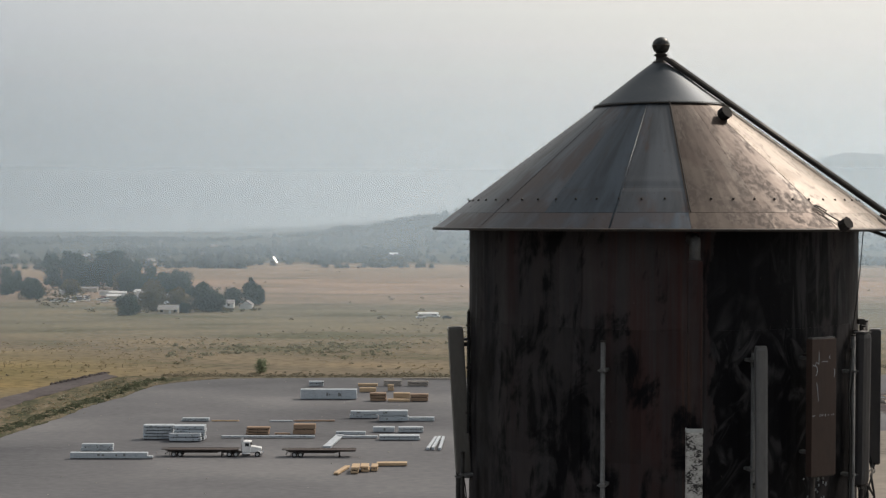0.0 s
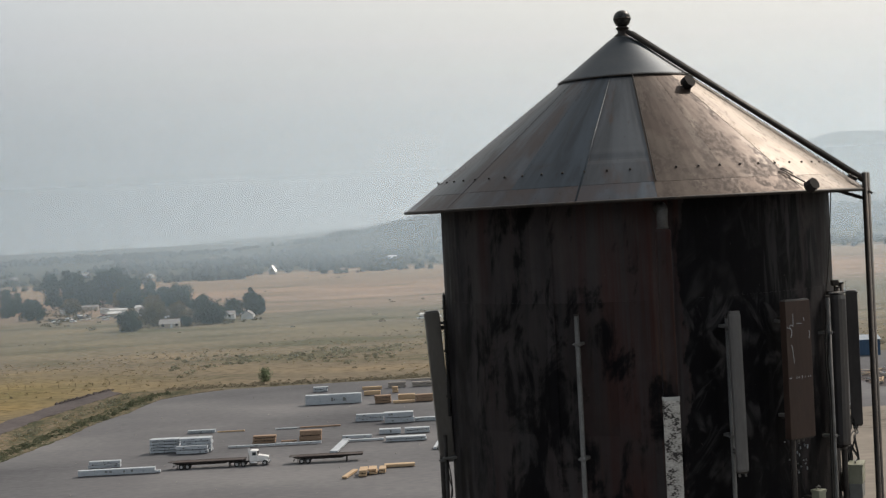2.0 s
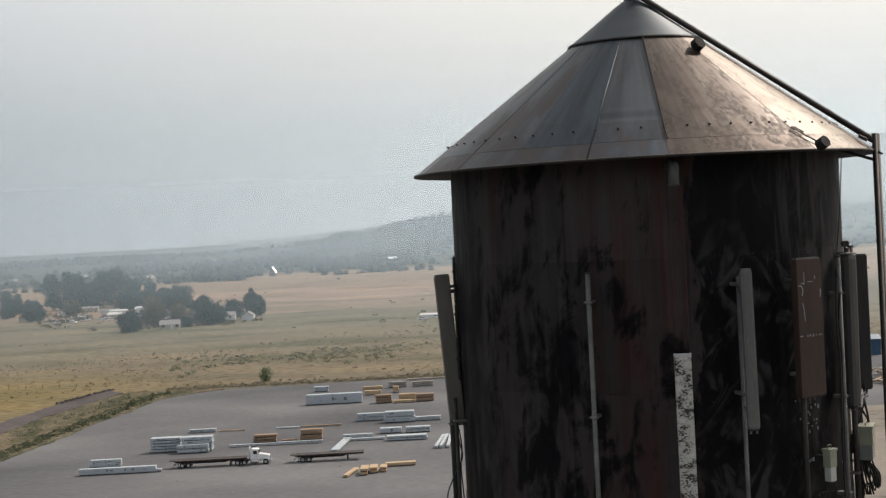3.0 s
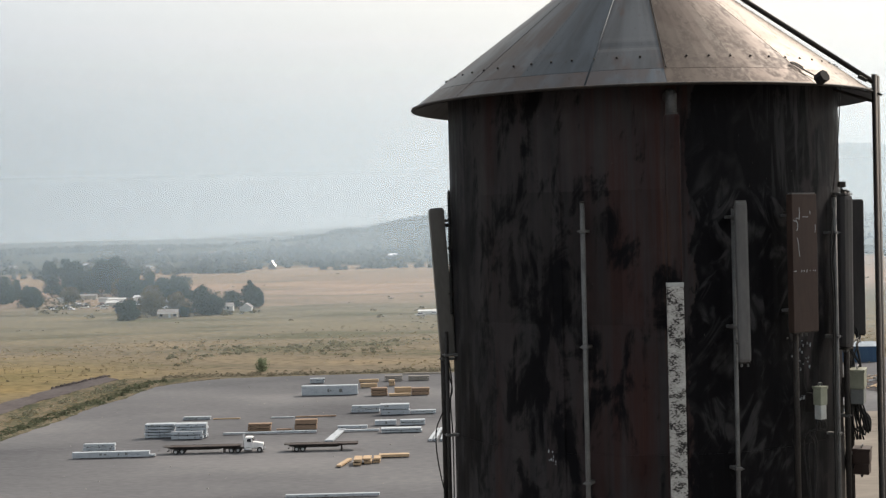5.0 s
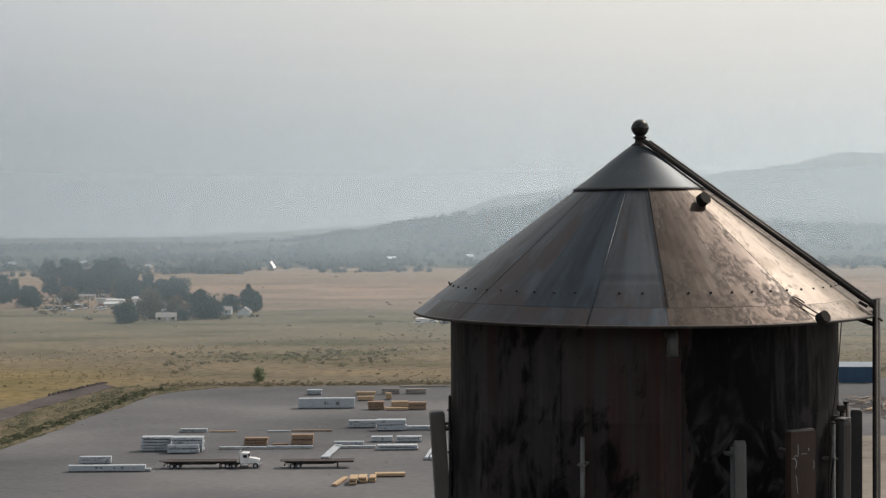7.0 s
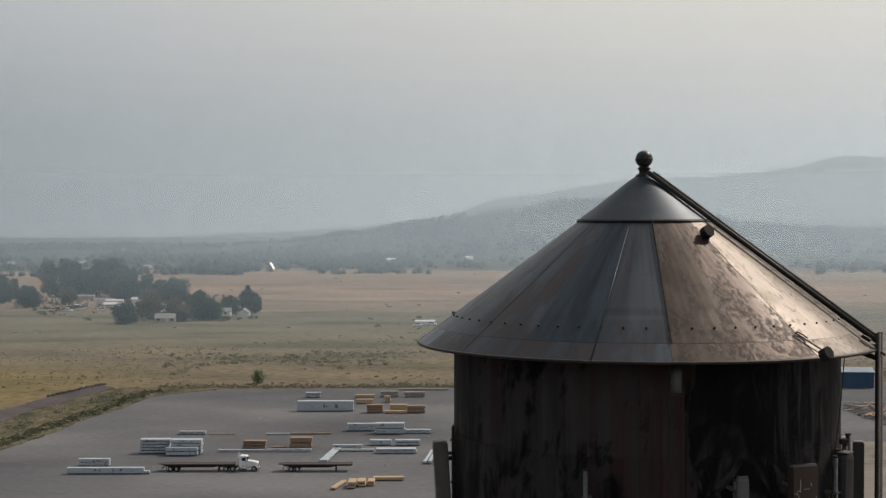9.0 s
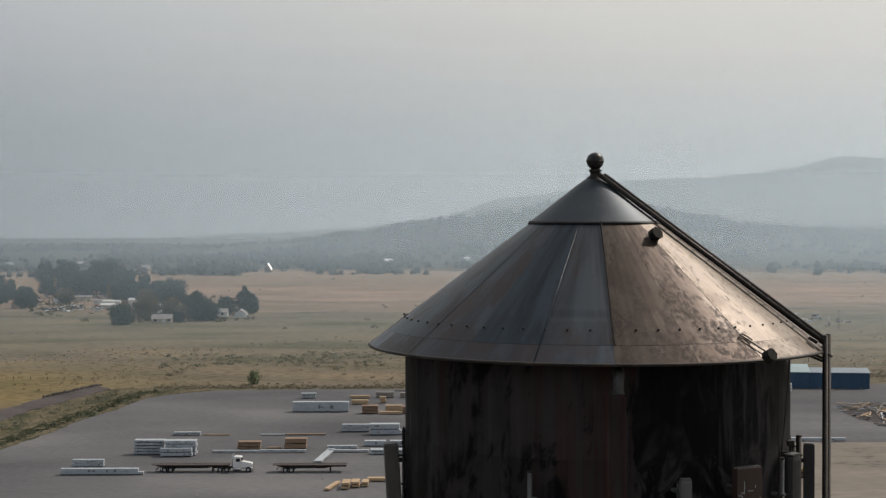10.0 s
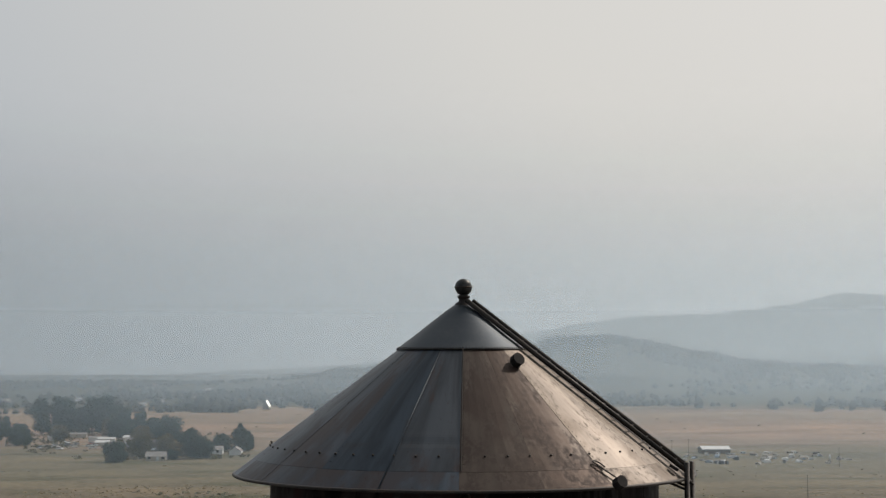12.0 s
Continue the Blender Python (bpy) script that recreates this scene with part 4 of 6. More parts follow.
# ladder over the roof and down the side
LA = 65.5
ladder = part("roof_ladder", bmesh.new(), M_IRON, tower, "black iron ladder over roof and side")
across = Vector((math.cos(radians(LA)), math.sin(radians(LA)), 0)) * 0.16
top_pt, low_pt = polar(0.12, LA, 48.95), polar(4.08, LA, 46.06)
for s in (-1, 1):
    part("rail", tube(top_pt + s * across * 0.9, low_pt + s * across, 0.044, 10), M_IRON, ladder, smooth=True)
    part("rail", tube(polar(4.08, LA, 46.20) + s * across, polar(4.08, LA, 0.0) + s * across, 0.046, 10), M_IRON, ladder, smooth=True)
rung = part("rung", tube(-across, across, 0.012, 6), M_IRON, ladder)
rung.matrix_basis = Matrix.Translation(polar(4.08, LA, 45.9))
for k in range(1, 150):
    again(rung, ladder, Matrix.Translation(polar(4.08, LA, 45.9 - 0.305 * k)))
for k in range(1, 16):
    again(rung, ladder, Matrix.Translation(top_pt.lerp(low_pt, k / 16)))
for z in (45.75, 36.6):
    for s in (-1, 1):
        part("bracket", tube(polar(WALL_R - 0.02, LA, z + (0.25 if z > 45 else 0)) + s * across, polar(4.08, LA, z) + s * across, 0.022, 6), M_IRON, ladder)
part("foot_clamp", box(-0.08, 0.08, -0.04, 0.04, -0.03, 0.03, 0.012), M_IRON, ladder).matrix_basis = Matrix.Translation(on_roof(3.93, LA - 5, 0.1)) @ Matrix.Rotation(radians(LA - 90), 4, "Z") @ Matrix.Rotation(radians(30), 4, "Y")
part("stay", tube(polar(3.98, LA + 1, 45.98), polar(4.2, LA - 3, 45.85), 0.022, 6), M_IRON, ladder)

# overflow spout under the eave, and below it a cable trunk whose white paint peels
part("overflow_spout", bent([polar(3.40, -0.8, 45.78), polar(3.68, -0.8, 45.80), polar(3.88, -1.0, 45.76), polar(3.95, -1.2, 45.64), polar(3.95, -1.2, 45.48)], 0.085, 16), M_ELBOW, tower, "grey steel overflow spout under the eave", True)
part("spout_lip", lathe([(0.085, 0), (0.095, 0.0), (0.095, 0.03), (0.085, 0.03)], 20), M_ELBOW, tower).matrix_basis = Matrix.Translation(polar(3.95, -1.2, 45.47))
trunk_at = Matrix.Translation(polar(4.12, -1.5, 30.0)) @ Matrix.Rotation(radians(-4), 4, "Z")
cable_trunk = part("cable_trunk", box(-0.125, 0.125, -0.05, 0.06, 0, 12.9, 0.012), M_PEEL, tower, "cable trunk with peeling white paint over black")
cable_trunk.matrix_basis = trunk_at
part("trunk_cap", box(-0.13, 0.13, -0.055, 0.065, 12.88, 12.94, 0.008), M_BOXPALE, cable_trunk)
for z in (42.5, 40.2, 38.0):
    part("trunk_bracket", box(-0.03, 0.03, -4.08, -3.40, z - 0.02, z + 0.02), M_PIPE_TAR, tower).matrix_basis = pose(0, 0, 0, 0, 0, -1.5)
part("overflow_pipe", box(-0.115, 0.115, -0.045, 0.055, 12.9, 15.46, 0.03), M_TANK, tower, "rust-brown square overflow pipe below the spout").matrix_basis = trunk_at
part("roof_peg", tube(on_roof(3.42, -92, 0.0), on_roof(3.45, -92, 0.075), 0.018, 6), M_IRON, tower)


# ---- antennas and radio boxes: they hang on the tank, each a thing of its own ----
def mount_pipe(a, r, z0, z1, radius=0.045, label="galvanised steel mounting pipe standing off the tank wall", mat=None, clamps=()):
    p0 = polar(r, a, 0)
    ob = thing("mounting_pipe", label, "pipe", TX + p0.x, TY + p0.y, z0, a, "antenna mounts")
    part("tube", tube((0, 0, 0), (0, 0, z1 - z0), radius, 14), mat or M_GALV, ob, smooth=True)
    part("end_cap", lathe([(radius + 0.004, z1 - z0 - 0.02), (radius + 0.004, z1 - z0 + 0.008), (0, z1 - z0 + 0.012)], 14), M_PIPE_DARK, ob)
    for z in clamps:
        part("clamp", box(-0.055, 0.055, -0.045, r - WALL_R + 0.01, z - z0 - 0.025, z - z0 + 0.025, 0.008), M_GALV, ob)
        for s in (-1, 1):
            part("clamp_bolt", tube((s * 0.062, -0.07, z - z0), (s * 0.062, 0.05, z - z0), 0.010, 6), M_GALV, ob)
    return ob


def panel_antenna(x, y, z0, z1, width, depth, facing, lean, mat, label, rounded=0.05):
    """A panel antenna whose front faces that way (0 is -y, growing to +x), leaning forward at its top."""
    ob = thing("panel_antenna", label, "antenna", x, y, z0, facing, "panel antennas")
    h = z1 - z0
    tilt = Matrix.Rotation(radians(lean), 4, "X")
    part("radome", box(-width / 2, width / 2, -depth / 2, depth / 2, 0, h, rounded), mat, ob, smooth=False).matrix_basis = tilt
    # upper plate in paler grey: the light on the top is put into its colour
    part("end_plate", box(-width / 2 + 0.02, width / 2 - 0.02, -depth / 2 + 0.02, depth / 2 - 0.02, h - 0.005, h + 0.02), M_RADOME, ob).matrix_basis = tilt
    part("end_plate", box(-width / 2 + 0.02, width / 2 - 0.02, -depth / 2 + 0.02, depth / 2 - 0.02, -0.02, 0.005), M_PIPE_DARK, ob).matrix_basis = tilt
    for z in (0.3, h - 0.3):
        br = part("bracket", box(-0.05, 0.05, depth / 2 - 0.01, depth / 2 + 0.30, z - 0.035, z + 0.035, 0.01), M_PIPE_DARK, ob)
        br.matrix_basis = tilt
        part("bracket_bolt", tube((-0.08, depth / 2 + 0.1, z), (0.08, depth / 2 + 0.1, z), 0.015, 6), M_GALV, br)
    for s in (-0.05, 0.05):
        part("connector", tube((s, 0, -0.07), (s, 0, 0.0), 0.018, 8), M_GALV, ob).matrix_basis = tilt
    return ob


mount_pipe(-22.7, 3.62, 36.5, 44.19, 0.038, clamps=(43.73, 41.93, 39.8))
panel_antenna(4.955, 21.50, 41.68, 44.13, 0.20, 0.12, 6, -1.5, M_RADOME, "tall grey panel antenna on a thin pipe by the tank")
mount_pipe(14.6, 3.62, 36.5, 44.05, 0.034, clamps=(43.9, 42.2, 40.0))
panel_antenna(6.0, 22.02, 42.08, 44.23, 0.52, 0.13, 30, 0.0, M_BROWN, "wide brown panel antenna with scratched peeling paint", 0.012)
scarred = bpy.data.objects["panel_antenna.001"]
SCARS = [[(-0.115, 1.95), (-0.112, 1.86), (-0.118, 1.75)], [(-0.118, 1.76), (-0.17, 1.78), (-0.20, 1.73), (-0.245, 1.75)], [(-0.19, 1.74), (-0.155, 1.70), (-0.15, 1.64), (-0.17, 1.58)],
         [(-0.165, 1.47), (-0.145, 1.40), (-0.135, 1.30), (-0.118, 1.18)], [(0.215, 1.67), (0.225, 1.62), (0.21, 1.54)], [(0.11, 1.88), (0.115, 1.83)], [(-0.05, 1.795), (0.07, 1.79)],
         [(-0.245, 0.95), (-0.19, 0.955)]] + [[(x, 0.93 + d), (x + 0.006, 0.975 - d)] for x, d in ((-0.09, 0.0), (-0.06, 0.01), (-0.03, 0.008), (0.025, 0.0), (0.09, 0.012), (0.16, 0.015), (0.20, 0.01))]
for line in SCARS:
    part("paint_scar", bent([(x, -0.062, z) for x, z in line], 0.0085, 6), M_WHITE_EDGE, scarred)
mount_pipe(32, 3.66, 37.5, 44.2, 0.045, "dark steel mounting pipe beside the tank wall", M_PIPE_DARK, clamps=(43.9, 42.4))
panel_antenna(7.02, 23.35, 41.68, 44.22, 0.29, 0.22, 45, 0.6, M_RADOME_DARK, "dark grey round-edged panel antenna at the tank's side", 0.09)
panel_antenna(7.77, 25.05, 41.76, 44.13, 0.24, 0.20, 75, 0.0, M_RADOME_DARK, "slim black panel antenna beside the ladder", 0.015)
mount_pipe(52, 3.60, 36.5, 44.2, 0.038, clamps=(43.6, 41.9, 40.3))
mount_pipe(64, 3.54, 36.5, 44.3, 0.05, "dark steel mounting pipe beside the tank wall", M_PIPE_DARK, clamps=(43.95, 42.1, 40.5))
mount_pipe(84, 3.60, 36.5, 44.3, 0.05, "dark steel mounting pipe beside the tank wall", M_PIPE_DARK, clamps=(43.95, 42.1, 40.5))
panel_antenna(0.445, 25.0, 41.60, 44.16, 0.30, 0.265, -86, 3.4, M_RADOME_MID, "grey panel antenna leaning outward from the tank", 0.03)
mount_pipe(-86, 3.62, 36.5, 44.0, 0.05, "dark steel mounting pipe beside the tank wall", M_PIPE_DARK, clamps=(43.95, 43.0, 41.5))
mount_pipe(-80, 3.60, 36.5, 42.0, 0.035, "dark steel mounting pipe beside the tank wall", M_PIPE_DARK, clamps=(41.6, 40.2))


def radio_box(x, y, z0, w, d, h, facing, top_mat, low_mat, label):
    ob = thing("radio_box", label, "box", x, y, z0, facing, "radio boxes")
    part("housing", box(-w / 2, w / 2, -d / 2, d / 2, h * 0.45, h, 0.012), top_mat, ob)
    part("lower_housing", box(-w / 2 + 0.015, w / 2 - 0.015, -d / 2 + 0.012, d / 2 - 0.012, 0, h * 0.45, 0.01), low_mat, ob)
    part("lid", box(-w / 2 - 0.012, w / 2 + 0.012, -d / 2 - 0.012, d / 2 + 0.012, h - 0.02, h + 0.025, 0.008), top_mat, ob)
    for s in (-0.3, 0.0, 0.3):
        part("gland", tube((s * w, 0, -0.05), (s * w, 0, 0.0), 0.018, 8), M_CABLE, ob)
    part("handle", bent([(-w / 4, 0, h + 0.02), (-w / 4, 0, h + 0.07), (w / 4, 0, h + 0.07), (w / 4, 0, h + 0.02)], 0.01, 6), M_GALV, ob)
    part("back_plate", box(-w / 2 + 0.03, w / 2 - 0.03, d / 2, d / 2 + 0.18, h * 0.2, h * 0.8), M_PIPE_DARK, ob)
    return ob


radio_box(6.32, 22.33, 40.66, 0.17, 0.15, 0.50, 38, M_BOXGREEN, M_BOXPALE, "pale green and white radio box with dangling cables")
radio_box(7.46, 24.15, 40.66, 0.46, 0.24, 0.56, 68, M_BOXGREEN, M_BOXGREY, "grey-green radio box on a pipe beside the ladder")
radio_box(7.55, 24.3, 39.42, 0.40, 0.28, 0.42, 68, M_BROWN, M_BROWN, "brown painted metal box low on the tank")


def cable_bundle(label, lines, r=0.014):
    ob = thing("cable_bundle", label, "cables", 0, 0, 0)
    for pts in lines:
        part("cable", bent(pts, r, 6), M_CABLE, ob, smooth=True)
    return ob


rc = random.Random(4)
cable_bundle("black antenna cables looping down to a radio box", [
    [(7.62 + rc.uniform(-.1, .1), 25.0, 41.92), (7.6 + rc.uniform(-.12, .12), 24.8, 41.75 - rc.uniform(0, .1)), (7.45 + rc.uniform(-.1, .14), 24.5, 41.62),
     (7.5 + rc.uniform(-.1, .1), 24.35, 41.2), (7.46 + rc.uniform(-.12, .12), 24.3, 40.6), (7.5 + rc.uniform(-.1, .1), 24.3, 40.0)] for _ in range(7)])
cable_bundle("black cable loops hanging under a radio box", [
    [(7.32 + 0.04 * k, 24.12, 40.64), (7.36 + 0.05 * k, 24.1, 40.42 - rc.uniform(0, .25)), (7.5 + 0.03 * k, 24.15, 40.2 - rc.uniform(0, .1)), (7.56 + .02 * k, 24.2, 40.4), (7.45, 24.25, 40.64)] for k in range(6)])
cable_bundle("thin black cables under the pale radio box", [
    [(6.26 + 0.04 * k, 22.33, 40.64), (6.25 + 0.05 * k, 22.34, 40.5), (6.2 + rc.uniform(-.1, .1), 22.36, 40.45), (6.15 + rc.uniform(-.1, .15), 22.40, 40.15), (6.2, 22.42, 39.0)] for k in range(4)], 0.011)
cable_bundle("thin dark cables along the tank wall", [
    [(6.72, 22.85, 44.0), (6.66, 22.80, 43.2), (6.70, 22.84, 42.4), (6.67, 22.80, 41.0), (6.69, 22.82, 38.0)],
    [(6.78, 22.95, 43.6), (6.72, 22.9, 43.1), (6.75, 22.92, 42.6), (6.72, 22.9, 40.4), (6.74, 22.9, 38.0)]], 0.016)
cable_bundle("black cable sagging from the leaning antenna", [
    [(0.42, 25.0, 41.58), (0.46, 25.0, 41.2), (0.50, 24.95, 40.9), (0.32, 24.9, 40.55), (0.20, 24.9, 40.2), (0.24, 24.9, 39.6), (0.45, 25.0, 38.6)],
    [(0.44, 25.0, 41.58), (0.50, 25.0, 41.1), (0.47, 25.0, 40.7), (0.50, 25.0, 40.0), (0.49, 25.0, 38.6)]], 0.012)
cable_bundle("thin wire hanging from the eave to the antennas", [[(6.75, 22.38, 45.93), (6.745, 22.55, 45.2), (6.75, 22.75, 44.7), (6.76, 22.95, 44.3)]], 0.008)
beacon = thing("camera_mast", "small dark camera on a short arm by the antennas", "camera", 7.04, 23.45, 44.24)
part("arm", tube((0, 0.1, -0.35), (0, 0, 0.1), 0.02, 8), M_PIPE_DARK, beacon)
part("head", box(-0.06, 0.06, -0.05, 0.05, 0.1, 0.2, 0.02), M_PIPE_DARK, beacon)
part("clamp_block", box(-0.15, -0.05, -0.04, 0.04, -0.06, 0.02, 0.015), M_PIPE_DARK, beacon)
part("side_arm", tube((-0.1, 0, -0.02), (0.0, 0.03, -0.02), 0.014, 6), M_PIPE_DARK, beacon)


def ribbed_cable(label, x, y, z0, z1, r):
    """A stiff corrugated conduit standing beside the tank wall."""
    ob = thing("ribbed_conduit", label, "conduit", x, y, z0)
    steps = int((z1 - z0) / 0.045)
    line = [(0.0, 0.0)]
    for k in range(steps):
        line += [(r * 0.7, k * 0.045 + 0.006), (r, k * 0.045 + 0.014), (r, k * 0.045 + 0.030), (r * 0.7, k * 0.045 + 0.038)]
    part("conduit", lathe(line + [(0.0, z1 - z0)], 10), M_CABLE, ob, smooth=False)
    for z in (0.35, 1.15, (z1 - z0) - 0.3):
        part("clip", box(-0.05, 0.16, -0.03, 0.03, z, z + 0.03, 0.006), M_PIPE_DARK, ob)
    return ob


ribbed_cable("black corrugated conduit standing beside the tank wall", 0.528, 24.85, 42.3, 44.5, 0.034)


# ---- the lumber yard: stacks of lumber ----
rl = random.Random(11)


def lumber_stack(x, y, length, depth, tall, layers, mat, label, rz=0.0, z=0.0, columns=1, group="lumber stacks"):
    """Packs of lumber laid in layers on bearers; x, y is the middle of the near long side."""
    ob = thing("lumber_stack", label, "lumber", x, y, z, rz, group)
    each = tall / layers
    for k in range(layers):
        gap = min(0.19, each * 0.32)
        for c in range(columns):
            d0 = depth * c / columns
            shift, ends = rl.uniform(-0.12, 0.12), rl.uniform(-0.1, 0.1)
            z0, z1 = k * each + gap, (k + 1) * each
            pk = part("pack", box(-length / 2 + shift, length / 2 + shift + ends, d0 + rl.uniform(0, 0.06), d0 + depth / columns - 0.05, z0, z1, min(0.03, (z1 - z0) * 0.2)), mat, ob)
            if mat is M_WHITE and z1 - z0 > 0.25:
                for s in (-0.28, 0.22):
                    part("strap", box(length * s, length * s + 0.05, d0 - 0.008, d0 + depth / columns - 0.04, z0 - 0.004, z1 + 0.006), M_WHITE_EDGE, pk)
                for q in range(int(length / 3)):
                    a = rl.uniform(-0.45, 0.42) * length
                    part("print", box(a, a + rl.uniform(0.15, 0.6), d0 - 0.012, d0 + 0.05, z0 + (z1 - z0) * rl.uniform(0.25, 0.45), z0 + (z1 - z0) * rl.uniform(0.55, 0.8)), M_BOXGREY, pk)
        for s in (-0.38, 0.0, 0.38):
            part("bearer", box(length * s - 0.05, length * s + 0.05, 0.04, depth - 0.06, k * each, k * each + gap), M_BEARER, ob)
    return ob


def stacks(rows, mat, label):
    for x0, x1, y, depth, tall, layers in rows:
        lumber_stack((x0 + x1) / 2, y, x1 - x0, depth, tall, layers, mat, label)


WRAPPED, BARE = "white plastic-wrapped lumber packs stacked on the asphalt", "bare tan lumber packs stacked on the asphalt"
BROWNED, LONGS = "weathered brown lumber stack on the asphalt", "long low row of white-wrapped beams on the asphalt"
stacks([(-62.2, -56.0, 294.0, 2.4, 3.0, 5)], M_WHITE, "pale blue-white wrapped lumber packs stacked five high")
lumber_stack(-52.8, 291.0, 6.6, 1.3, 1.75, 2, M_WHITE, "pale blue-white wrapped lumber packs stacked two high")
lumber_stack(-52.3, 292.6, 6.4, 2.6, 3.1, 4, M_WHITE, "pale blue-white wrapped lumber packs stacked four high", columns=2)
stacks([(-71.1, -56.4, 270.0, 1.3, 1.25, 1), (-71.2, -64.9, 278.8, 1.3, 1.5, 2), (-56.4, -55.3, 270.1, 0.9, 0.6, 1)], M_WHITE, LONGS)
stacks([(-59.0, -52.8, 320.4, 1.2, 0.8, 2)], M_WHITE, LONGS)
stacks([(-52.1, -45.9, 320.2, 0.5, 0.35, 1)], M_TAN, "single row of tan boards lying on the asphalt")
stacks([(-41.5, -36.6, 300.0, 1.8, 1.75, 3), (-31.5, -26.9, 300.5, 2.0, 2.3, 2), (-18.0, -13.8, 356.4, 2.2, 2.1, 3), (-7.8, -3.3, 356.0, 2.2, 1.9, 2), (-35.5, -32.2, 300.4, 0.9, 0.45, 1)], M_BROWN_WOOD, BROWNED)
stacks([(-38.9, -33.5, 320.0, 0.7, 0.35, 1)], M_WHITE, LONGS)
lumber_stack(-28.8, 320.2, 9.2, 0.7, 0.4, 1, M_BROWN_WOOD, "long low row of brown boards on the asphalt", 1.5)
stacks([(-46.1, -36.4, 295.9, 0.8, 0.55, 1), (-36.2, -26.5, 295.8, 0.8, 0.65, 1), (-22.0, -13.5, 296.0, 1.0, 0.55, 1), (-22.4, -16.0, 300.2, 1.2, 0.8, 1)], M_WHITE, LONGS)
lumber_stack(-21.3, 290.3, 15.5, 1.7, 0.55, 1, M_WHITE, "bundle of white-wrapped beams lying end-on", 84)
stacks([(-14.7, -10.0, 304.1, 1.8, 1.2, 1), (-9.2, -3.8, 303.7, 1.8, 1.25, 2), (-12.8, -4.4, 293.2, 2.2, 1.05, 2)], M_WHITE, WRAPPED)
stacks([(-21.0, -14.5, 325.4, 1.6, 1.75, 2), (-14.2, -7.6, 320.5, 2.4, 2.5, 2), (-7.3, -1.5, 321.2, 1.4, 0.95, 2)], M_WHITE, WRAPPED)
stacks([(-35.8, -21.4, 359.9, 2.2, 2.6, 1), (-36.4, -32.4, 388.3, 2.0, 1.4, 2)], M_WHITE, "long tall block of white-wrapped lumber packs")
stacks([(-22.9, -17.6, 387.1, 1.5, 0.9, 1), (-21.7, -17.4, 374.8, 1.6, 1.2, 1), (-14.3, -12.8, 377.6, 1.5, 1.7, 2), (-12.2, -7.9, 361.4, 1.8, 1.5, 1), (-13.4, -7.9, 355.0, 1.4, 0.75, 1)], M_TAN, BARE)
stacks([(-15.8, -10.9, 388.9, 1.6, 1.6, 2), (-9.3, -3.6, 388.9, 1.6, 1.4, 2), (-11.5, 3.0, 404.5, 1.0, 0.55, 1)], M_GREY_WOOD, "grey timber packs at the yard's far edge")
for k, (dx, rz) in enumerate(((-1.5, 84), (-0.6, 85), (0.5, 87))):
    lumber_stack(dx, 288.0, 15.0, 0.7, 0.6 + 0.1 * (k % 2), 1, M_WHITE, "white-wrapped beams lying end-on beside each other", rz)
lumber_stack(-17.6, 257.0, 7.6, 1.0, 0.5, 1, M_TAN, "single yellow timber pack lying askew on the asphalt", 78)
stacks([(-16.3, -14.9, 254.4, 4.2, 1.25, 2), (-14.6, -13.2, 256.2, 3.6, 1.1, 2), (-12.8, -11.6, 257.0, 3.4, 0.95, 2)], M_TAN, "short yellow timber packs side by side on the asphalt")
lumber_stack(-9.2, 262.4, 5.6, 1.6, 0.7, 1, M_TAN, "long yellow timber pack lying on the asphalt", 2)
stacks([(-25.4, -10.4, 225.8, 0.9, 0.6, 1)], M_WHITE, LONGS)
# the far side of the tower
stacks([(69.0, 75.4, 405.3, 2.2, 1.5, 2), (75.4, 81.6, 402.8, 3.0, 2.6, 3)], M_WHITE, WRAPPED)
stacks([(80.9, 88.9, 392.0, 5.0, 3.2, 3), (89.1, 96.2, 392.0, 5.0, 3.2, 3)], M_WHITE, "tall square block of wrapped lumber packs")
for k in range(3):
    lumber_stack(96.8 + 2.0 * k, 396.0 + k, 9.0, 1.5, 2.8 - 0.2 * k, 3, M_WHITE, "wrapped lumber pack rows standing end-on", 70)
stacks([(76.2, 94.3, 380.5, 1.4, 1.0, 1), (72.5, 89.7, 361.2, 3.0, 2.2, 2), (70.3, 85.6, 344.3, 0.9, 0.7, 1), (60.8, 74.4, 300.0, 0.7, 0.55, 1)], M_WHITE, LONGS)
lumber_stack(81.8, 310.0, 18.3, 1.0, 0.75, 1, M_WHITE, "very long white beam row lying on the asphalt", -1.2)
stacks([(60.0, 66.5, 365.8, 4.0, 1.0, 1), (60.0, 66.2, 372.5, 3.0, 0.9, 1), (58.0, 68.1, 356.3, 3.0, 1.1, 1), (56.0, 64.9, 345.5, 3.0, 1.3, 2)], M_WHITE, WRAPPED)
lumber_stack(68.5, 411.0, 9.0, 1.5, 0.9, 1, M_BEARER, "dark timber row at the yard's far edge")
blockwrap = lumber_stack(62.2, 249.1, 1.6, 4.2, 1.3, 1, M_WHITE, "white-wrapped pack standing end-on on the dirt", 3)


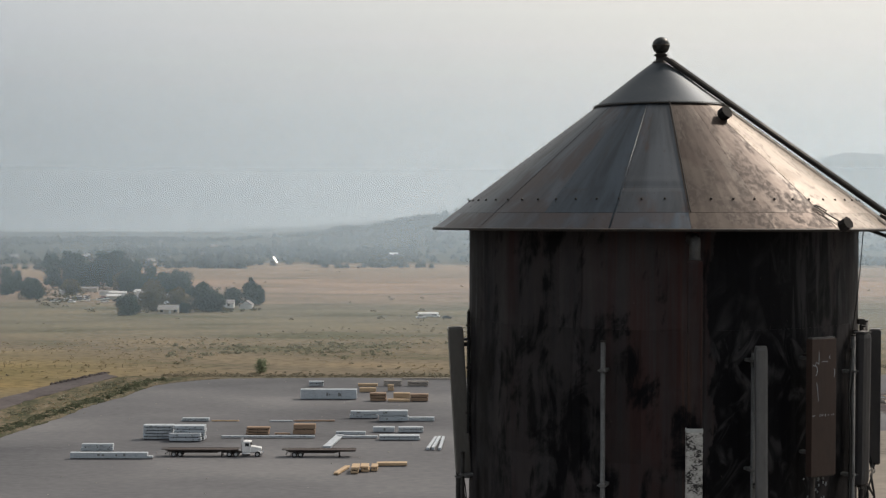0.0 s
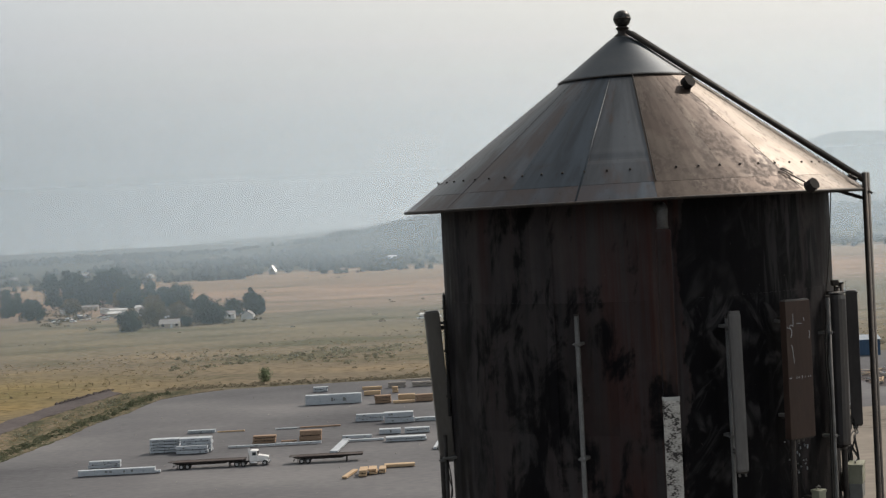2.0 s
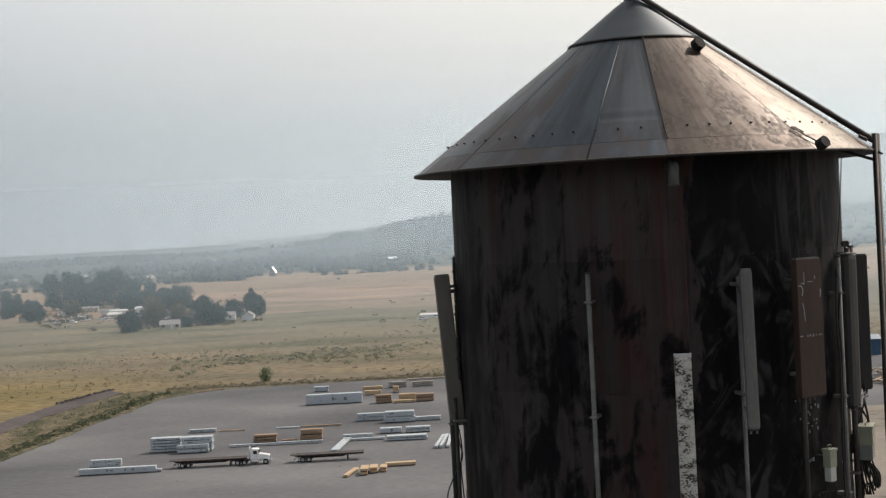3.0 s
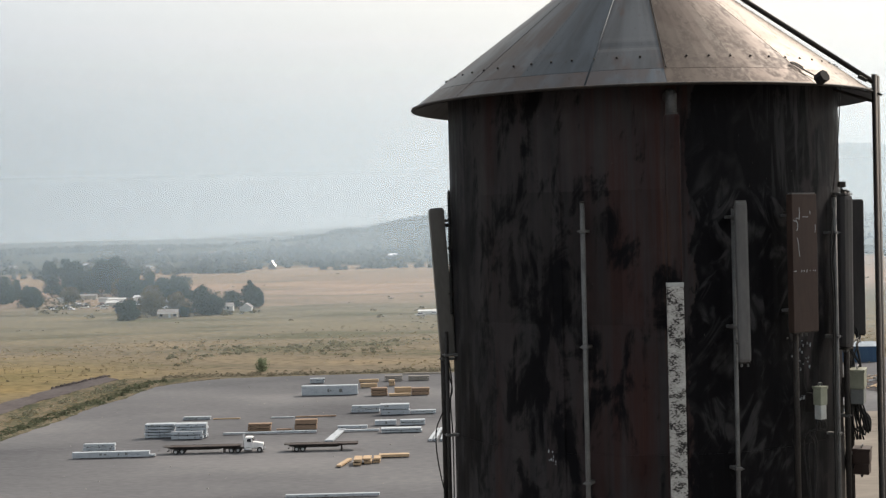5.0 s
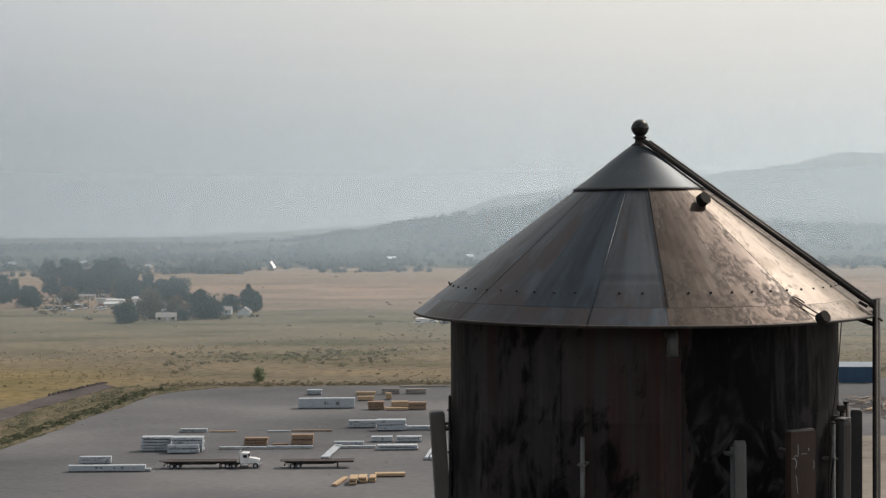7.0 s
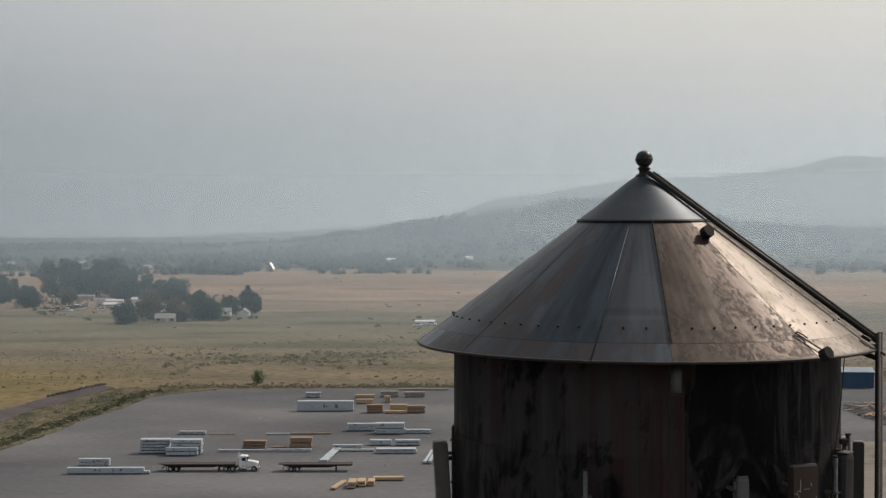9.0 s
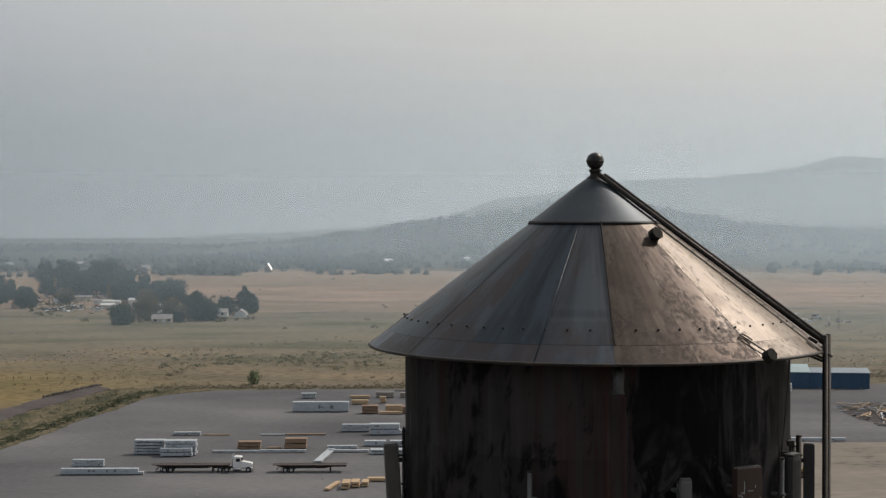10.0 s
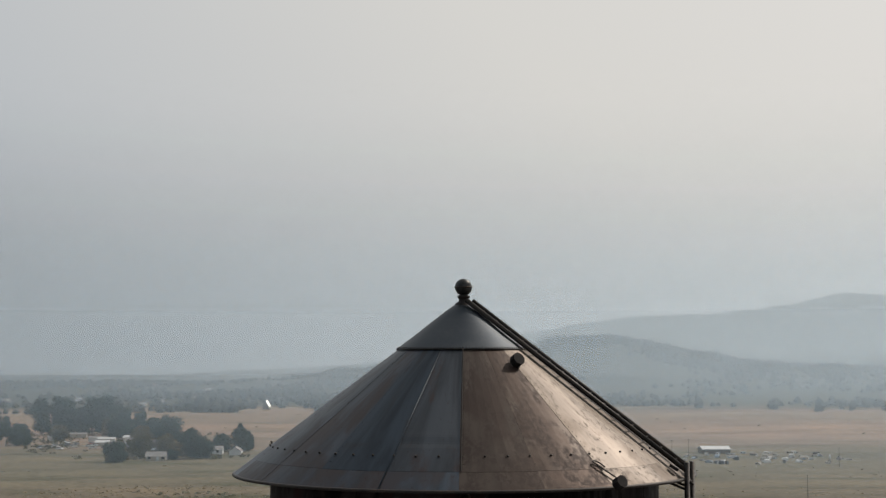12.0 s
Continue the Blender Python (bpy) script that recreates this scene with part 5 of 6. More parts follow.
# ---- vehicles ----
def wheel(parent, x, y, r=0.52, w=0.28, dual=False):
    w = w * 2 if dual else w
    ty = part("wheel", lathe([(r * 0.55, -w / 2), (r * 0.93, -w / 2), (r, -w / 2 + 0.05), (r, w / 2 - 0.05), (r * 0.93, w / 2), (r * 0.55, w / 2)], 24), M_TYRE, parent, smooth=True)
    ty.matrix_basis = Matrix.Translation((x, y, r)) @ Matrix.Rotation(radians(90), 4, "X")
    part("rim", lathe([(r * 0.56, -w / 2 + 0.02), (r * 0.56, w / 2 - 0.02), (r * 0.42, w / 2 - 0.05), (r * 0.2, w / 2 - 0.03), (0, w / 2 - 0.02)], 20), M_RIM, ty)
    return ty


def flatbed(label, x, y, length, rz=0.0, nose_high=1.25):
    ob = thing("flatbed_trailer", label, "trailer", x, y, 0, rz, "flatbed trailers")
    part("deck", box(0, length, -1.25, 1.25, 1.28, 1.42, 0.02), M_DECK, ob)
    for s in (-0.5, 0.5):
        part("beam", prism([(0.3, 1.28), (length - 0.2, 1.28), (length - 0.2, 1.05), (length - 3.2, 1.0), (length - 4.2, 0.72), (2.8, 0.72), (0.3, 0.95)], s - 0.07, s + 0.07), M_CHASSIS, ob)
        part("side_rail", box(0, length, s * 2.5 - 0.03, s * 2.5 + 0.03, 1.22, 1.46), M_CHASSIS, ob)
    part("rear_bumper", box(-0.1, 0.06, -1.2, 1.2, 0.55, 0.72), M_CHASSIS, ob)
    part("ramp", prism([(-0.9, 1.55), (0.3, 1.42), (0.3, 1.34), (-0.9, 1.44)], -1.1, 1.1), M_CHASSIS, ob)
    for s in (-1, 1):
        for wx in (1.55, 2.75):
            wheel(ob, wx, s * 0.98, 0.52, 0.27, True)
        lg = part("landing_leg", box(length - 3.3, length - 3.1, s * 0.8 - 0.06, s * 0.8 + 0.06, 0.06, 1.05), M_CHASSIS, ob)
        part("foot", box(length - 3.4, length - 3.0, s * 0.8 - 0.12, s * 0.8 + 0.12, 0.0, 0.07), M_CHASSIS, lg)
        part("mud_flap", box(0.75, 0.78, s * 0.98 - 0.28, s * 0.98 + 0.28, 0.3, 1.0), M_TYRE, ob)
    for k in range(1, 9):
        part("stake_pocket", box(length * k / 9 - 0.05, length * k / 9 + 0.05, -1.31, -1.27, 1.26, 1.42), M_CHASSIS, ob)
    return ob


flatbed("empty dark flatbed trailer coupled to the white truck", -53.3, 273.9, 14.0)
flatbed("empty dark flatbed trailer standing alone on the asphalt", -29.9, 273.5, 13.4)

truck = thing("semi_truck", "white day-cab semi truck parked with a flatbed", "truck", -41.9, 273.9, 0)
part("chassis", box(-0.6, 6.6, -0.45, 0.45, 0.72, 0.98), M_CHASSIS, truck)
cab = part("cab", prism([(3.4, 0.85), (3.4, 2.75), (3.65, 3.0), (4.75, 2.98), (5.05, 2.1), (5.05, 0.85)], -1.05, 1.05, 0.06), M_CAB, truck, "white cab")
part("side_window", box(3.95, 4.75, -1.065, -1.05, 2.05, 2.68), M_GLASS, cab)
part("side_window", box(3.95, 4.75, 1.05, 1.065, 2.05, 2.68), M_GLASS, cab)
part("windscreen", prism([(4.80, 2.86), (4.83, 2.86), (5.09, 2.14), (5.06, 2.14)], -0.9, 0.9), M_GLASS, cab)
part("door_line", box(3.72, 4.85, -1.058, -1.052, 1.0, 1.03), M_CHASSIS, cab)
part("sun_visor", prism([(4.7, 2.98), (5.05, 2.86), (5.03, 2.80), (4.7, 2.90)], -0.98, 0.98), M_CAB, cab)
part("hood", prism([(5.0, 0.85), (5.0, 2.05), (5.6, 1.98), (6.95, 1.72), (7.1, 1.5), (7.1, 0.85)], -0.80, 0.80, 0.07), M_CAB, truck, "white bonnet")
part("grille", box(7.09, 7.14, -0.5, 0.5, 0.9, 1.6, 0.01), M_CHROME, truck)
part("bumper", box(7.0, 7.3, -1.15, 1.15, 0.42, 0.78, 0.04), M_CHROME, truck)
for s in (-1, 1):
    part("fender", lathe([(0.60, -0.2), (0.66, -0.2), (0.66, 0.2), (0.60, 0.2)], 12, 90, 270), M_CAB, truck).matrix_basis = Matrix.Translation((6.35, s * 0.98, 0.55)) @ Matrix.Rotation(radians(90), 4, "X")
    part("headlight", box(7.02, 7.12, s * 0.68 - 0.13, s * 0.68 + 0.13, 1.08, 1.30, 0.02), M_CHROME, truck)
    part("fuel_tank", tube((3.4, s * 1.0, 0.62), (4.9, s * 1.0, 0.62), 0.30, 16), M_CHROME, truck, smooth=True)
    part("exhaust_stack", tube((3.25, s * 0.85, 0.9), (3.25, s * 0.85, 3.5), 0.065, 10), M_CHROME, truck, smooth=True)
    part("mirror", box(5.0, 5.1, s * 1.28 - 0.09, s * 1.28 + 0.09, 1.9, 2.5, 0.02), M_CHROME, truck)
    wheel(truck, 6.35, s * 1.02, 0.52, 0.30)
    for wx in (0.9, 2.2):
        wheel(truck, wx, s * 0.98, 0.52, 0.27, True)
part("fifth_wheel", box(1.0, 2.1, -0.5, 0.5, 0.98, 1.08), M_CHASSIS, truck)

lift = thing("forklift", "large worn yellow forklift parked on the dirt", "forklift", 67.6, 266.0, 0, 180)
LS = 1.15
part("chassis", prism([(-2.6, 0.5), (-2.75, 1.5), (-2.2, 1.75), (-0.9, 1.75), (-0.7, 1.1), (1.2, 1.1), (1.4, 0.5)], -0.95, 0.95, 0.06), M_YELLOW, lift)
part("counterweight", prism([(-3.1, 0.55), (-3.2, 1.45), (-2.6, 1.8), (-2.5, 0.5)], -1.0, 1.0, 0.08), M_YELLOW, lift)
for s in (-1, 1):
    part("post", tube((-1.5, s * 0.8, 1.7), (-1.35, s * 0.8, 3.2), 0.05, 8), M_YELLOW, lift)
    part("post", tube((0.95, s * 0.8, 1.1), (0.55, s * 0.8, 3.2), 0.05, 8), M_YELLOW, lift)
    part("mast_rail", box(1.5, 1.72, s * 0.55 - 0.08, s * 0.55 + 0.08, 0.25, 3.9), M_CHASSIS, lift)
    part("fork", prism([(1.9, 0.1), (1.9, 1.4), (2.0, 1.4), (2.0, 0.2), (4.2, 0.13), (4.2, 0.1)], s * 0.45 - 0.09, s * 0.45 + 0.09), M_CHASSIS, lift)
    wheel(lift, 1.0, s * 1.0, 0.68, 0.45)
    wheel(lift, -2.1, s * 0.95, 0.62, 0.35)
for k in range(5):
    part("roof_bar", box(-1.35 + 0.45 * k, -1.28 + 0.45 * k, -0.85, 0.85, 3.18, 3.25), M_YELLOW, lift)
for s in (-0.83, 0.78):
    part("roof_rail", box(-1.4, 0.6, s, s + 0.05, 3.18, 3.25), M_YELLOW, lift)
part("seat", prism([(-1.2, 1.75), (-1.2, 2.4), (-1.05, 2.4), (-0.95, 1.95), (-0.5, 1.95), (-0.5, 1.75)], -0.3, 0.3, 0.03), M_TYRE, lift)
part("steering_wheel", lathe([(0.2, 0), (0.23, 0.03), (0.2, 0.05), (0.17, 0.03), (0.2, 0)], 16), M_TYRE, lift).matrix_basis = pose(0.2, 0, 2.05, 0, -30, 0)
part("mast_crossbar", box(1.52, 1.7, -0.6, 0.6, 3.7, 3.9), M_CHASSIS, lift)
part("carriage", box(1.74, 1.9, -0.7, 0.7, 0.5, 1.4), M_CHASSIS, lift)


# ---- buildings ----
def shed(name, label, x, y, w, d, h, ridge, wall, roof, rz=0.0, over=0.3, openings=(), category="building", ribs=False):
    """A plain house or shed; w runs along its front, which faces -y; openings: (x, z, width, height, kind) on the front."""
    ob = thing(name, label, category, x, y, height(x, y) if math.hypot(x, y) > 430 else -0.05, rz)
    part("wall", prism([(0, 0), (0, h), (d / 2, h + ridge - 0.06), (d, h), (d, 0)], 0, w), wall, ob).matrix_basis = Matrix(((0, 1, 0, -w / 2), (1, 0, 0, 0), (0, 0, 1, -0.3), (0, 0, 0, 1)))
    pitch = ridge / (d / 2)
    for s in (0, 1):
        y0, y1 = (-over, d / 2) if s == 0 else (d / 2, d + over)
        z0 = h - over * pitch
        za, zb = (z0, h + ridge) if s == 0 else (h + ridge, z0)
        bm = bmesh.new()
        vs = [bm.verts.new(v) for v in ((-w / 2 - over, y0, za - 0.3), (w / 2 + over, y0, za - 0.3), (w / 2 + over, y1, zb - 0.3), (-w / 2 - over, y1, zb - 0.3))]
        top = [bm.verts.new(v.co + Vector((0, 0, 0.14))) for v in vs]
        bm.faces.new(vs[::-1]), bm.faces.new(top)
        for i in range(4):
            bm.faces.new((vs[i], vs[(i + 1) % 4], top[(i + 1) % 4], top[i]))
        bmesh.ops.recalc_face_normals(bm, faces=bm.faces)
        rf = part("roof", bm, roof, ob)
        if ribs:
            for k in range(int(w / 1.5)):
                xr = -w / 2 + 1.5 * (k + 0.5)
                part("roof_rib", tube((xr, y0, za - 0.14), (xr, y1, zb - 0.14), 0.035, 4), roof, rf)
    if ribs:
        for k in range(int(w / 0.9)):
            part("siding_rib", box(-w / 2 + 0.9 * k + 0.4, -w / 2 + 0.9 * k + 0.48, -0.05, 0.0, -0.2, h - 0.35), wall, ob)
    for ox, oz, ow, oh, kind in openings:
        part(kind, box(ox - ow / 2, ox + ow / 2, -0.05, 0.04, oz, oz + oh), M_GLASS if kind == "window" else M_WHITEWALL, ob)
    return ob


shed("warehouse", "blue metal warehouse with a pale blue roof", 103.0, 410.5, 12.6, 12.0, 5.0, 1.7, M_BLUE, M_BLUE_ROOF, -6, ribs=True)
shed("warehouse", "long blue metal warehouse wing with grey roof", 117.8, 408.9, 17.0, 10.0, 4.9, 0.9, M_BLUE, M_GREY_ROOF, -6, ribs=True)
shed("lean_to", "low dark blue lean-to beside the warehouse", 94.2, 416.5, 5.5, 5.0, 2.6, 0.5, M_BLUE, M_GREY_ROOF, -6)
shed("garage", "small white gabled garage among trees", -97.4, 729.5, 9.0, 6.0, 2.4, 2.0, M_WHITEWALL, M_SHINGLE, 92)
shed("house", "low white house with grey roof among trees", -112.0, 730.0, 9.0, 8.0, 2.8, 1.6, M_WHITEWALL, M_SHINGLE, 4, openings=((-2, 1.0, 1.2, 1.2, "window"), (2, 1.0, 1.2, 1.2, "window")))
shed("house", "beige house with grey shingle roof among trees", -132.5, 684.0, 9.5, 7.0, 2.4, 2.0, M_TANWALL, M_SHINGLE, 4, openings=((-3, 0.9, 1.4, 1.2, "window"), (1, 0, 1.0, 2.0, "door"), (3.5, 0.9, 1.4, 1.2, "window")))
shed("shed", "low shed with a bright metal roof", -187.4, 807.0, 7.5, 7.0, 2.2, 1.0, M_TANWALL, M_BRIGHT_ROOF, 6)
shed("mobile_home", "long pale mobile home behind the trees", -200.5, 851.0, 11.0, 4.5, 2.5, 0.6, M_WHITEWALL, M_SHINGLE, 5)
shed("house", "white house half hidden by trees", -152.0, 760.0, 10.0, 8.0, 2.8, 2.0, M_WHITEWALL, M_SHINGLE, -8, openings=((2, 0.9, 1.4, 1.2, "window"),))
shed("shed", "small pale shed beside parked cars", -229.0, 860.0, 7.0, 5.0, 2.4, 1.0, M_WHITEWALL, M_SHINGLE, 8)
shed("shed", "small pale-roofed shed among the farm trees", -181.0, 852.0, 9.0, 6.0, 2.6, 1.2, M_TANWALL, M_BRIGHT_ROOF, -6)
shed("house", "white farmhouse partly hidden by tall trees", -168.0, 800.0, 9.0, 7.0, 3.0, 2.2, M_WHITEWALL, M_SHINGLE, 10)
shed("mobile_home", "pale trailer with a bright roof", -193.0, 842.0, 10.0, 4.0, 2.4, 0.6, M_WHITEWALL, M_BRIGHT_ROOF, 8)
shed("shed", "long low shed before the tall trees", -224.0, 892.0, 13.0, 5.0, 2.4, 0.8, M_TANWALL, M_SHINGLE, 4)
shed("shed", "white shed beside the farm drive", -122.5, 722.0, 5.0, 4.0, 2.2, 1.2, M_WHITEWALL, M_BRIGHT_ROOF, 20)
# solid dark walls stand in for the shade inside this open barn
shed("barn", "barn with a bright white metal roof, dark walls for its shaded inside", 145.0, 726.0, 14.2, 14.0, 2.6, 1.2, M_BARK, M_BRIGHT_ROOF, 0)
shed("barn", "far white barn at the foot of the hills", -54.0, 1600.0, 9.5, 8.0, 4.0, 1.5, M_WHITEWALL, M_BRIGHT_ROOF, 0)
shed("barn", "far pale barn at the foot of the hills", 35.0, 1620.0, 8.0, 8.0, 3.0, 1.0, M_WHITEWALL, M_BRIGHT_ROOF, 0)
steep = thing("barn", "far barn with one steep shining metal roof slope", "barn", -167.3, 1400.0, 0.0)
ridge_way, fall = Vector((0.53, 0.85, 0)), Vector((0.517, -0.324, -0.79))
for s, name in ((1, "roof"), (-1, "roof")):
    down = Vector((fall.x * s, fall.y * s, fall.z)) * 7.6
    bm = bmesh.new()
    low = [bm.verts.new(v) for v in (Vector((0, 0, 8.9)), Vector((0, 0, 8.9)) + ridge_way * 2.8, Vector((0, 0, 8.9)) + ridge_way * 2.8 + down, Vector((0, 0, 8.9)) + down)]
    high = [bm.verts.new(v.co + Vector((0.05 * s, -0.03 * s, 0.12))) for v in low]
    bm.faces.new(high), bm.faces.new(low[::-1])
    for i in range(4):
        bm.faces.new((low[i], low[(i + 1) % 4], high[(i + 1) % 4], high[i]))
    bmesh.ops.recalc_face_normals(bm, faces=bm.faces)
    part(name, bm, M_TIN if s == 1 else M_SHINGLE, steep, "shining bare metal roof slope" if s == 1 else "")
gable = bmesh.new()
side = Vector((0.85, -0.53, 0)) * 5.0
tri = [gable.verts.new(ridge_way * t + p) for t in (0.2, 2.6) for p in (Vector((0, 0, 8.7)), Vector((0, 0, -1)) + side, Vector((0, 0, -1)) - side)]
for f in ((0, 1, 2), (5, 4, 3), (0, 3, 4, 1), (1, 4, 5, 2), (2, 5, 3, 0)):
    gable.faces.new([tri[q] for q in f])
bmesh.ops.recalc_face_normals(gable, faces=gable.faces)
part("wall", gable, M_BARK, steep)
far = random.Random(5)
for k in range(16):
    a, r = radians(far.uniform(-19, -8.6)), far.uniform(1500, 2300)
    shed("house", "far small pale house on the hazy wooded slope", r * math.sin(a), r * math.cos(a), far.uniform(5, 9), 6.0, 2.2, 1.3, M_TANWALL if k % 3 else M_WHITEWALL, M_SHINGLE, far.uniform(-20, 20))
shed("shed", "far long shed at the valley's edge", -345.0, 1250.0, 14.0, 7.0, 3.0, 1.2, M_TANWALL, M_SHINGLE, 8)


def car(x, y, rz, mat, label):
    ob = thing("car", label, "car", x, y, height(x, y), rz, "parked cars")
    part("body", prism([(-2.2, 0.3), (-2.25, 0.85), (-1.3, 0.95), (2.1, 0.9), (2.25, 0.6), (2.2, 0.3)], -0.85, 0.85, 0.06), mat, ob)
    part("cabin", prism([(-1.5, 0.92), (-1.1, 1.45), (0.5, 1.45), (1.1, 0.92)], -0.75, 0.75, 0.05), M_GLASS, ob)
    part("roof", prism([(-1.05, 1.44), (-1.0, 1.5), (0.45, 1.5), (0.5, 1.44)], -0.72, 0.72), mat, ob)
    for wx in (-1.4, 1.4):
        for s in (-1, 1):
            wheel(ob, wx, s * 0.78, 0.32, 0.2)
    return ob


M_RED = plain("dull_red_paint", (0.18, 0.05, 0.04), 0.4)
M_DARKCAR = plain("dark_car_paint", (0.05, 0.06, 0.08), 0.3)
for x, y, rz, mat, label in ((-208, 786, 20, M_CAB, "white car parked by the farm"), (-203, 776, -30, M_CAB, "white pickup-sized car parked in the grass"), (-214, 792, 60, M_DARKCAR, "dark car parked by the farm"),
                             (-193, 800, 10, M_CAB, "white car beside the low shed"), (-196, 818, 80, M_RED, "dull red car behind the farm sheds"), (-143, 722, 5, M_CAB, "white car in front of a house"),
                             (-120, 716, 12, M_DARKCAR, "dark car beside the white house"), (-178, 800, 40, M_CAB, "white car behind the shed"),
                             (-212, 800, 70, M_CAB, "white car parked in the farm grass"), (-199, 790, 15, M_CAB, "white pickup-sized car beside the drive"), (-185, 815, -20, M_CAB, "white car beside a low shed"), (-206, 805, 40, M_DARKCAR, "dark car in the farm grass"), (-166, 787, 0, M_CAB, "white car in the farm yard")):
    car(x, y, rz, mat, label)


rf = random.Random(31)
for k in range(22):
    mat = rf.choice((M_CAB, M_CAB, M_DARKCAR, M_TANWALL))
    x, y = rf.uniform(-222, -158), rf.uniform(772, 842)
    car(x, y, rf.uniform(0, 180), mat, "white car standing among the farm sheds" if mat is M_CAB else "old dull car standing among the farm sheds")


def pole(x, y, h, arm=True):
    ob = thing("utility_pole", "thin wooden utility pole standing in the field", "pole", x, y, height(x, y) - 0.1 if math.hypot(x, y) > 428 else -0.06, 0, "utility poles")
    part("post", tube((0, 0, 0), (0, 0, h), 0.16, 8, 0.11), M_POLE, ob)
    if arm:
        part("cross_arm", box(-0.9, 0.9, -0.06, 0.06, h - 0.6, h - 0.45), M_POLE, ob)
    for s in (-0.7, 0.7):
        part("insulator", tube((s, 0, h - 0.45), (s, 0, h - 0.25), 0.05, 6), M_GALV, ob)
    return ob


pole(130.6, 491.8, 8.6, False)
pole(182.0, 635.3, 9.0)
pole(118.0, 700.0, 9.0)
pole(127.0, 705.0, 9.0)
pole(-196.0, 790.0, 11.0)


# ---- debris heap, junk yard ----
rd = random.Random(21)
heap = thing("debris_pile", "heap of broken boards, logs and scrap timber", "debris", 116.0, 352.0, 0)
mound = bmesh.new()
bmesh.ops.create_grid(mound, x_segments=24, y_segments=24, size=1)
for v in mound.verts:
    k = max(0, 1 - math.hypot(v.co.x, v.co.y))
    v.co.z = 1.3 * k ** 1.1 + 0.5 * k * noise.noise(v.co * 6) - 0.02
    v.co.x *= 13
    v.co.y *= 24
bmesh.ops.delete(mound, geom=[v for v in mound.verts if math.hypot(v.co.x / 13, v.co.y / 24) > 0.98], context="VERTS")
part("mound", mound, M_TRACK, heap)
PLANKS = [part("plank", box(-2.2, 2.2, -0.14, 0.14, -0.05, 0.05, 0.015), m, heap) for m in (M_GREY_WOOD, M_GREY_WOOD, M_TAN, M_WHITE)]
LOG = part("log", tube((-2.5, 0, 0), (2.5, 0, 0), 0.28, 10, 0.22), M_GREY_WOOD, heap, smooth=True)
for o in PLANKS + [LOG]:
    o.matrix_basis = pose(rd.uniform(-5, 3), rd.uniform(-12, 0), 1.5, 0, rd.uniform(-14, 14), rd.uniform(0, 180))
for k in range(95):
    x, y = rd.gauss(-3, 5.2), rd.gauss(-2, 11)
    if abs(x) > 12.5 or abs(y) > 23:
        continue
    q = max(0, 1 - math.hypot(x / 13, y / 24))
    o = again(rd.choice(PLANKS + [LOG]), heap, pose(x, y, 1.3 * q ** 1.1 + rd.uniform(0.05, 0.6), rd.uniform(-20, 20), rd.uniform(-18, 18), rd.uniform(0, 180)))
    s = rd.uniform(0.5, 1.5)
    o.scale = (s, rd.uniform(0.8, 2.2), rd.uniform(0.8, 2.4))
lumber_stack(115.5, 330.0, 16.0, 1.0, 0.8, 1, M_GREY_WOOD, "grey beams lying beside the debris heap", -52)
lumber_stack(112.0, 322.0, 12.0, 1.1, 0.6, 1, M_WHITE, "white wrapped beams lying beside the debris heap", -8)

JUNK_MATS = [M_GREY_WOOD, M_DARKCAR, M_TANWALL, M_GREY_WOOD, M_TRACK, M_GREY_ROOF, M_WHITEWALL]
for k in range(80):
    x, y = rd.uniform(104, 200), rd.uniform(655, 735)
    w, d, h = rd.uniform(0.9, 4.0), rd.uniform(1.0, 3.2), rd.uniform(0.5, 1.8)
    ob = thing("junk_heap", "rough heap of scrap and old machinery in weeds", "junk", x, y, height(x, y) - 0.05, rd.uniform(0, 180), "scrap heaps")
    m = rd.choice(JUNK_MATS)
    part("frame", prism([(-w / 2, 0), (-w / 2 * rd.uniform(0.6, 1), h * rd.uniform(0.5, 1)), (w / 4 * rd.uniform(-1, 1), h), (w / 2, h * rd.uniform(0.3, 0.7)), (w / 2, 0)], -d / 2, d / 2, 0.08), m, ob)
    part("scrap", box(-w / 3, w / 3, -d / 1.6, d / 2.5, 0.05, h * 0.4, 0.05), rd.choice(JUNK_MATS), ob).matrix_basis = pose(0, 0, 0.05, 0, 0, rd.uniform(-30, 30))


for x, y, rz, mat, label in ((-9.5, 658, 10, M_CAB, "white pickup standing out in the dry field"), (-3.0, 664, -20, M_CAB, "white car standing out in the dry field"), (2.5, 655, 35, M_DARKCAR, "dark car standing out in the dry field")):
    car(x, y, rz, mat, label)
shed("shed", "low pale shed standing out in the dry field", -6.0, 668.0, 9.0, 3.5, 1.8, 0.5, M_WHITEWALL, M_BRIGHT_ROOF, 8)


# ---- trees, brush and far woods ----
def leaf_cloud(bm, centre, radius, count, size, rng, squash=0.8):
    for _ in range(count):
        d = Vector((rng.gauss(0, 1), rng.gauss(0, 1), rng.gauss(0, 1))).normalized()
        p = centre + Vector((d.x, d.y, d.z * squash)) * radius * rng.uniform(0.4, 1.3)
        u = Vector((rng.gauss(0, 1), rng.gauss(0, 1), rng.gauss(0, 1))).normalized()
        w = u.cross(d).normalized()
        s = size * rng.uniform(0.6, 1.4)
        a, b = w * s, w.cross(u).normalized() * s * 0.8
        bm.faces.new([bm.verts.new(p + q) for q in (-a - b * 0.4, -b, a - b * 0.3, a * 0.7 + b, -a * 0.6 + b)])


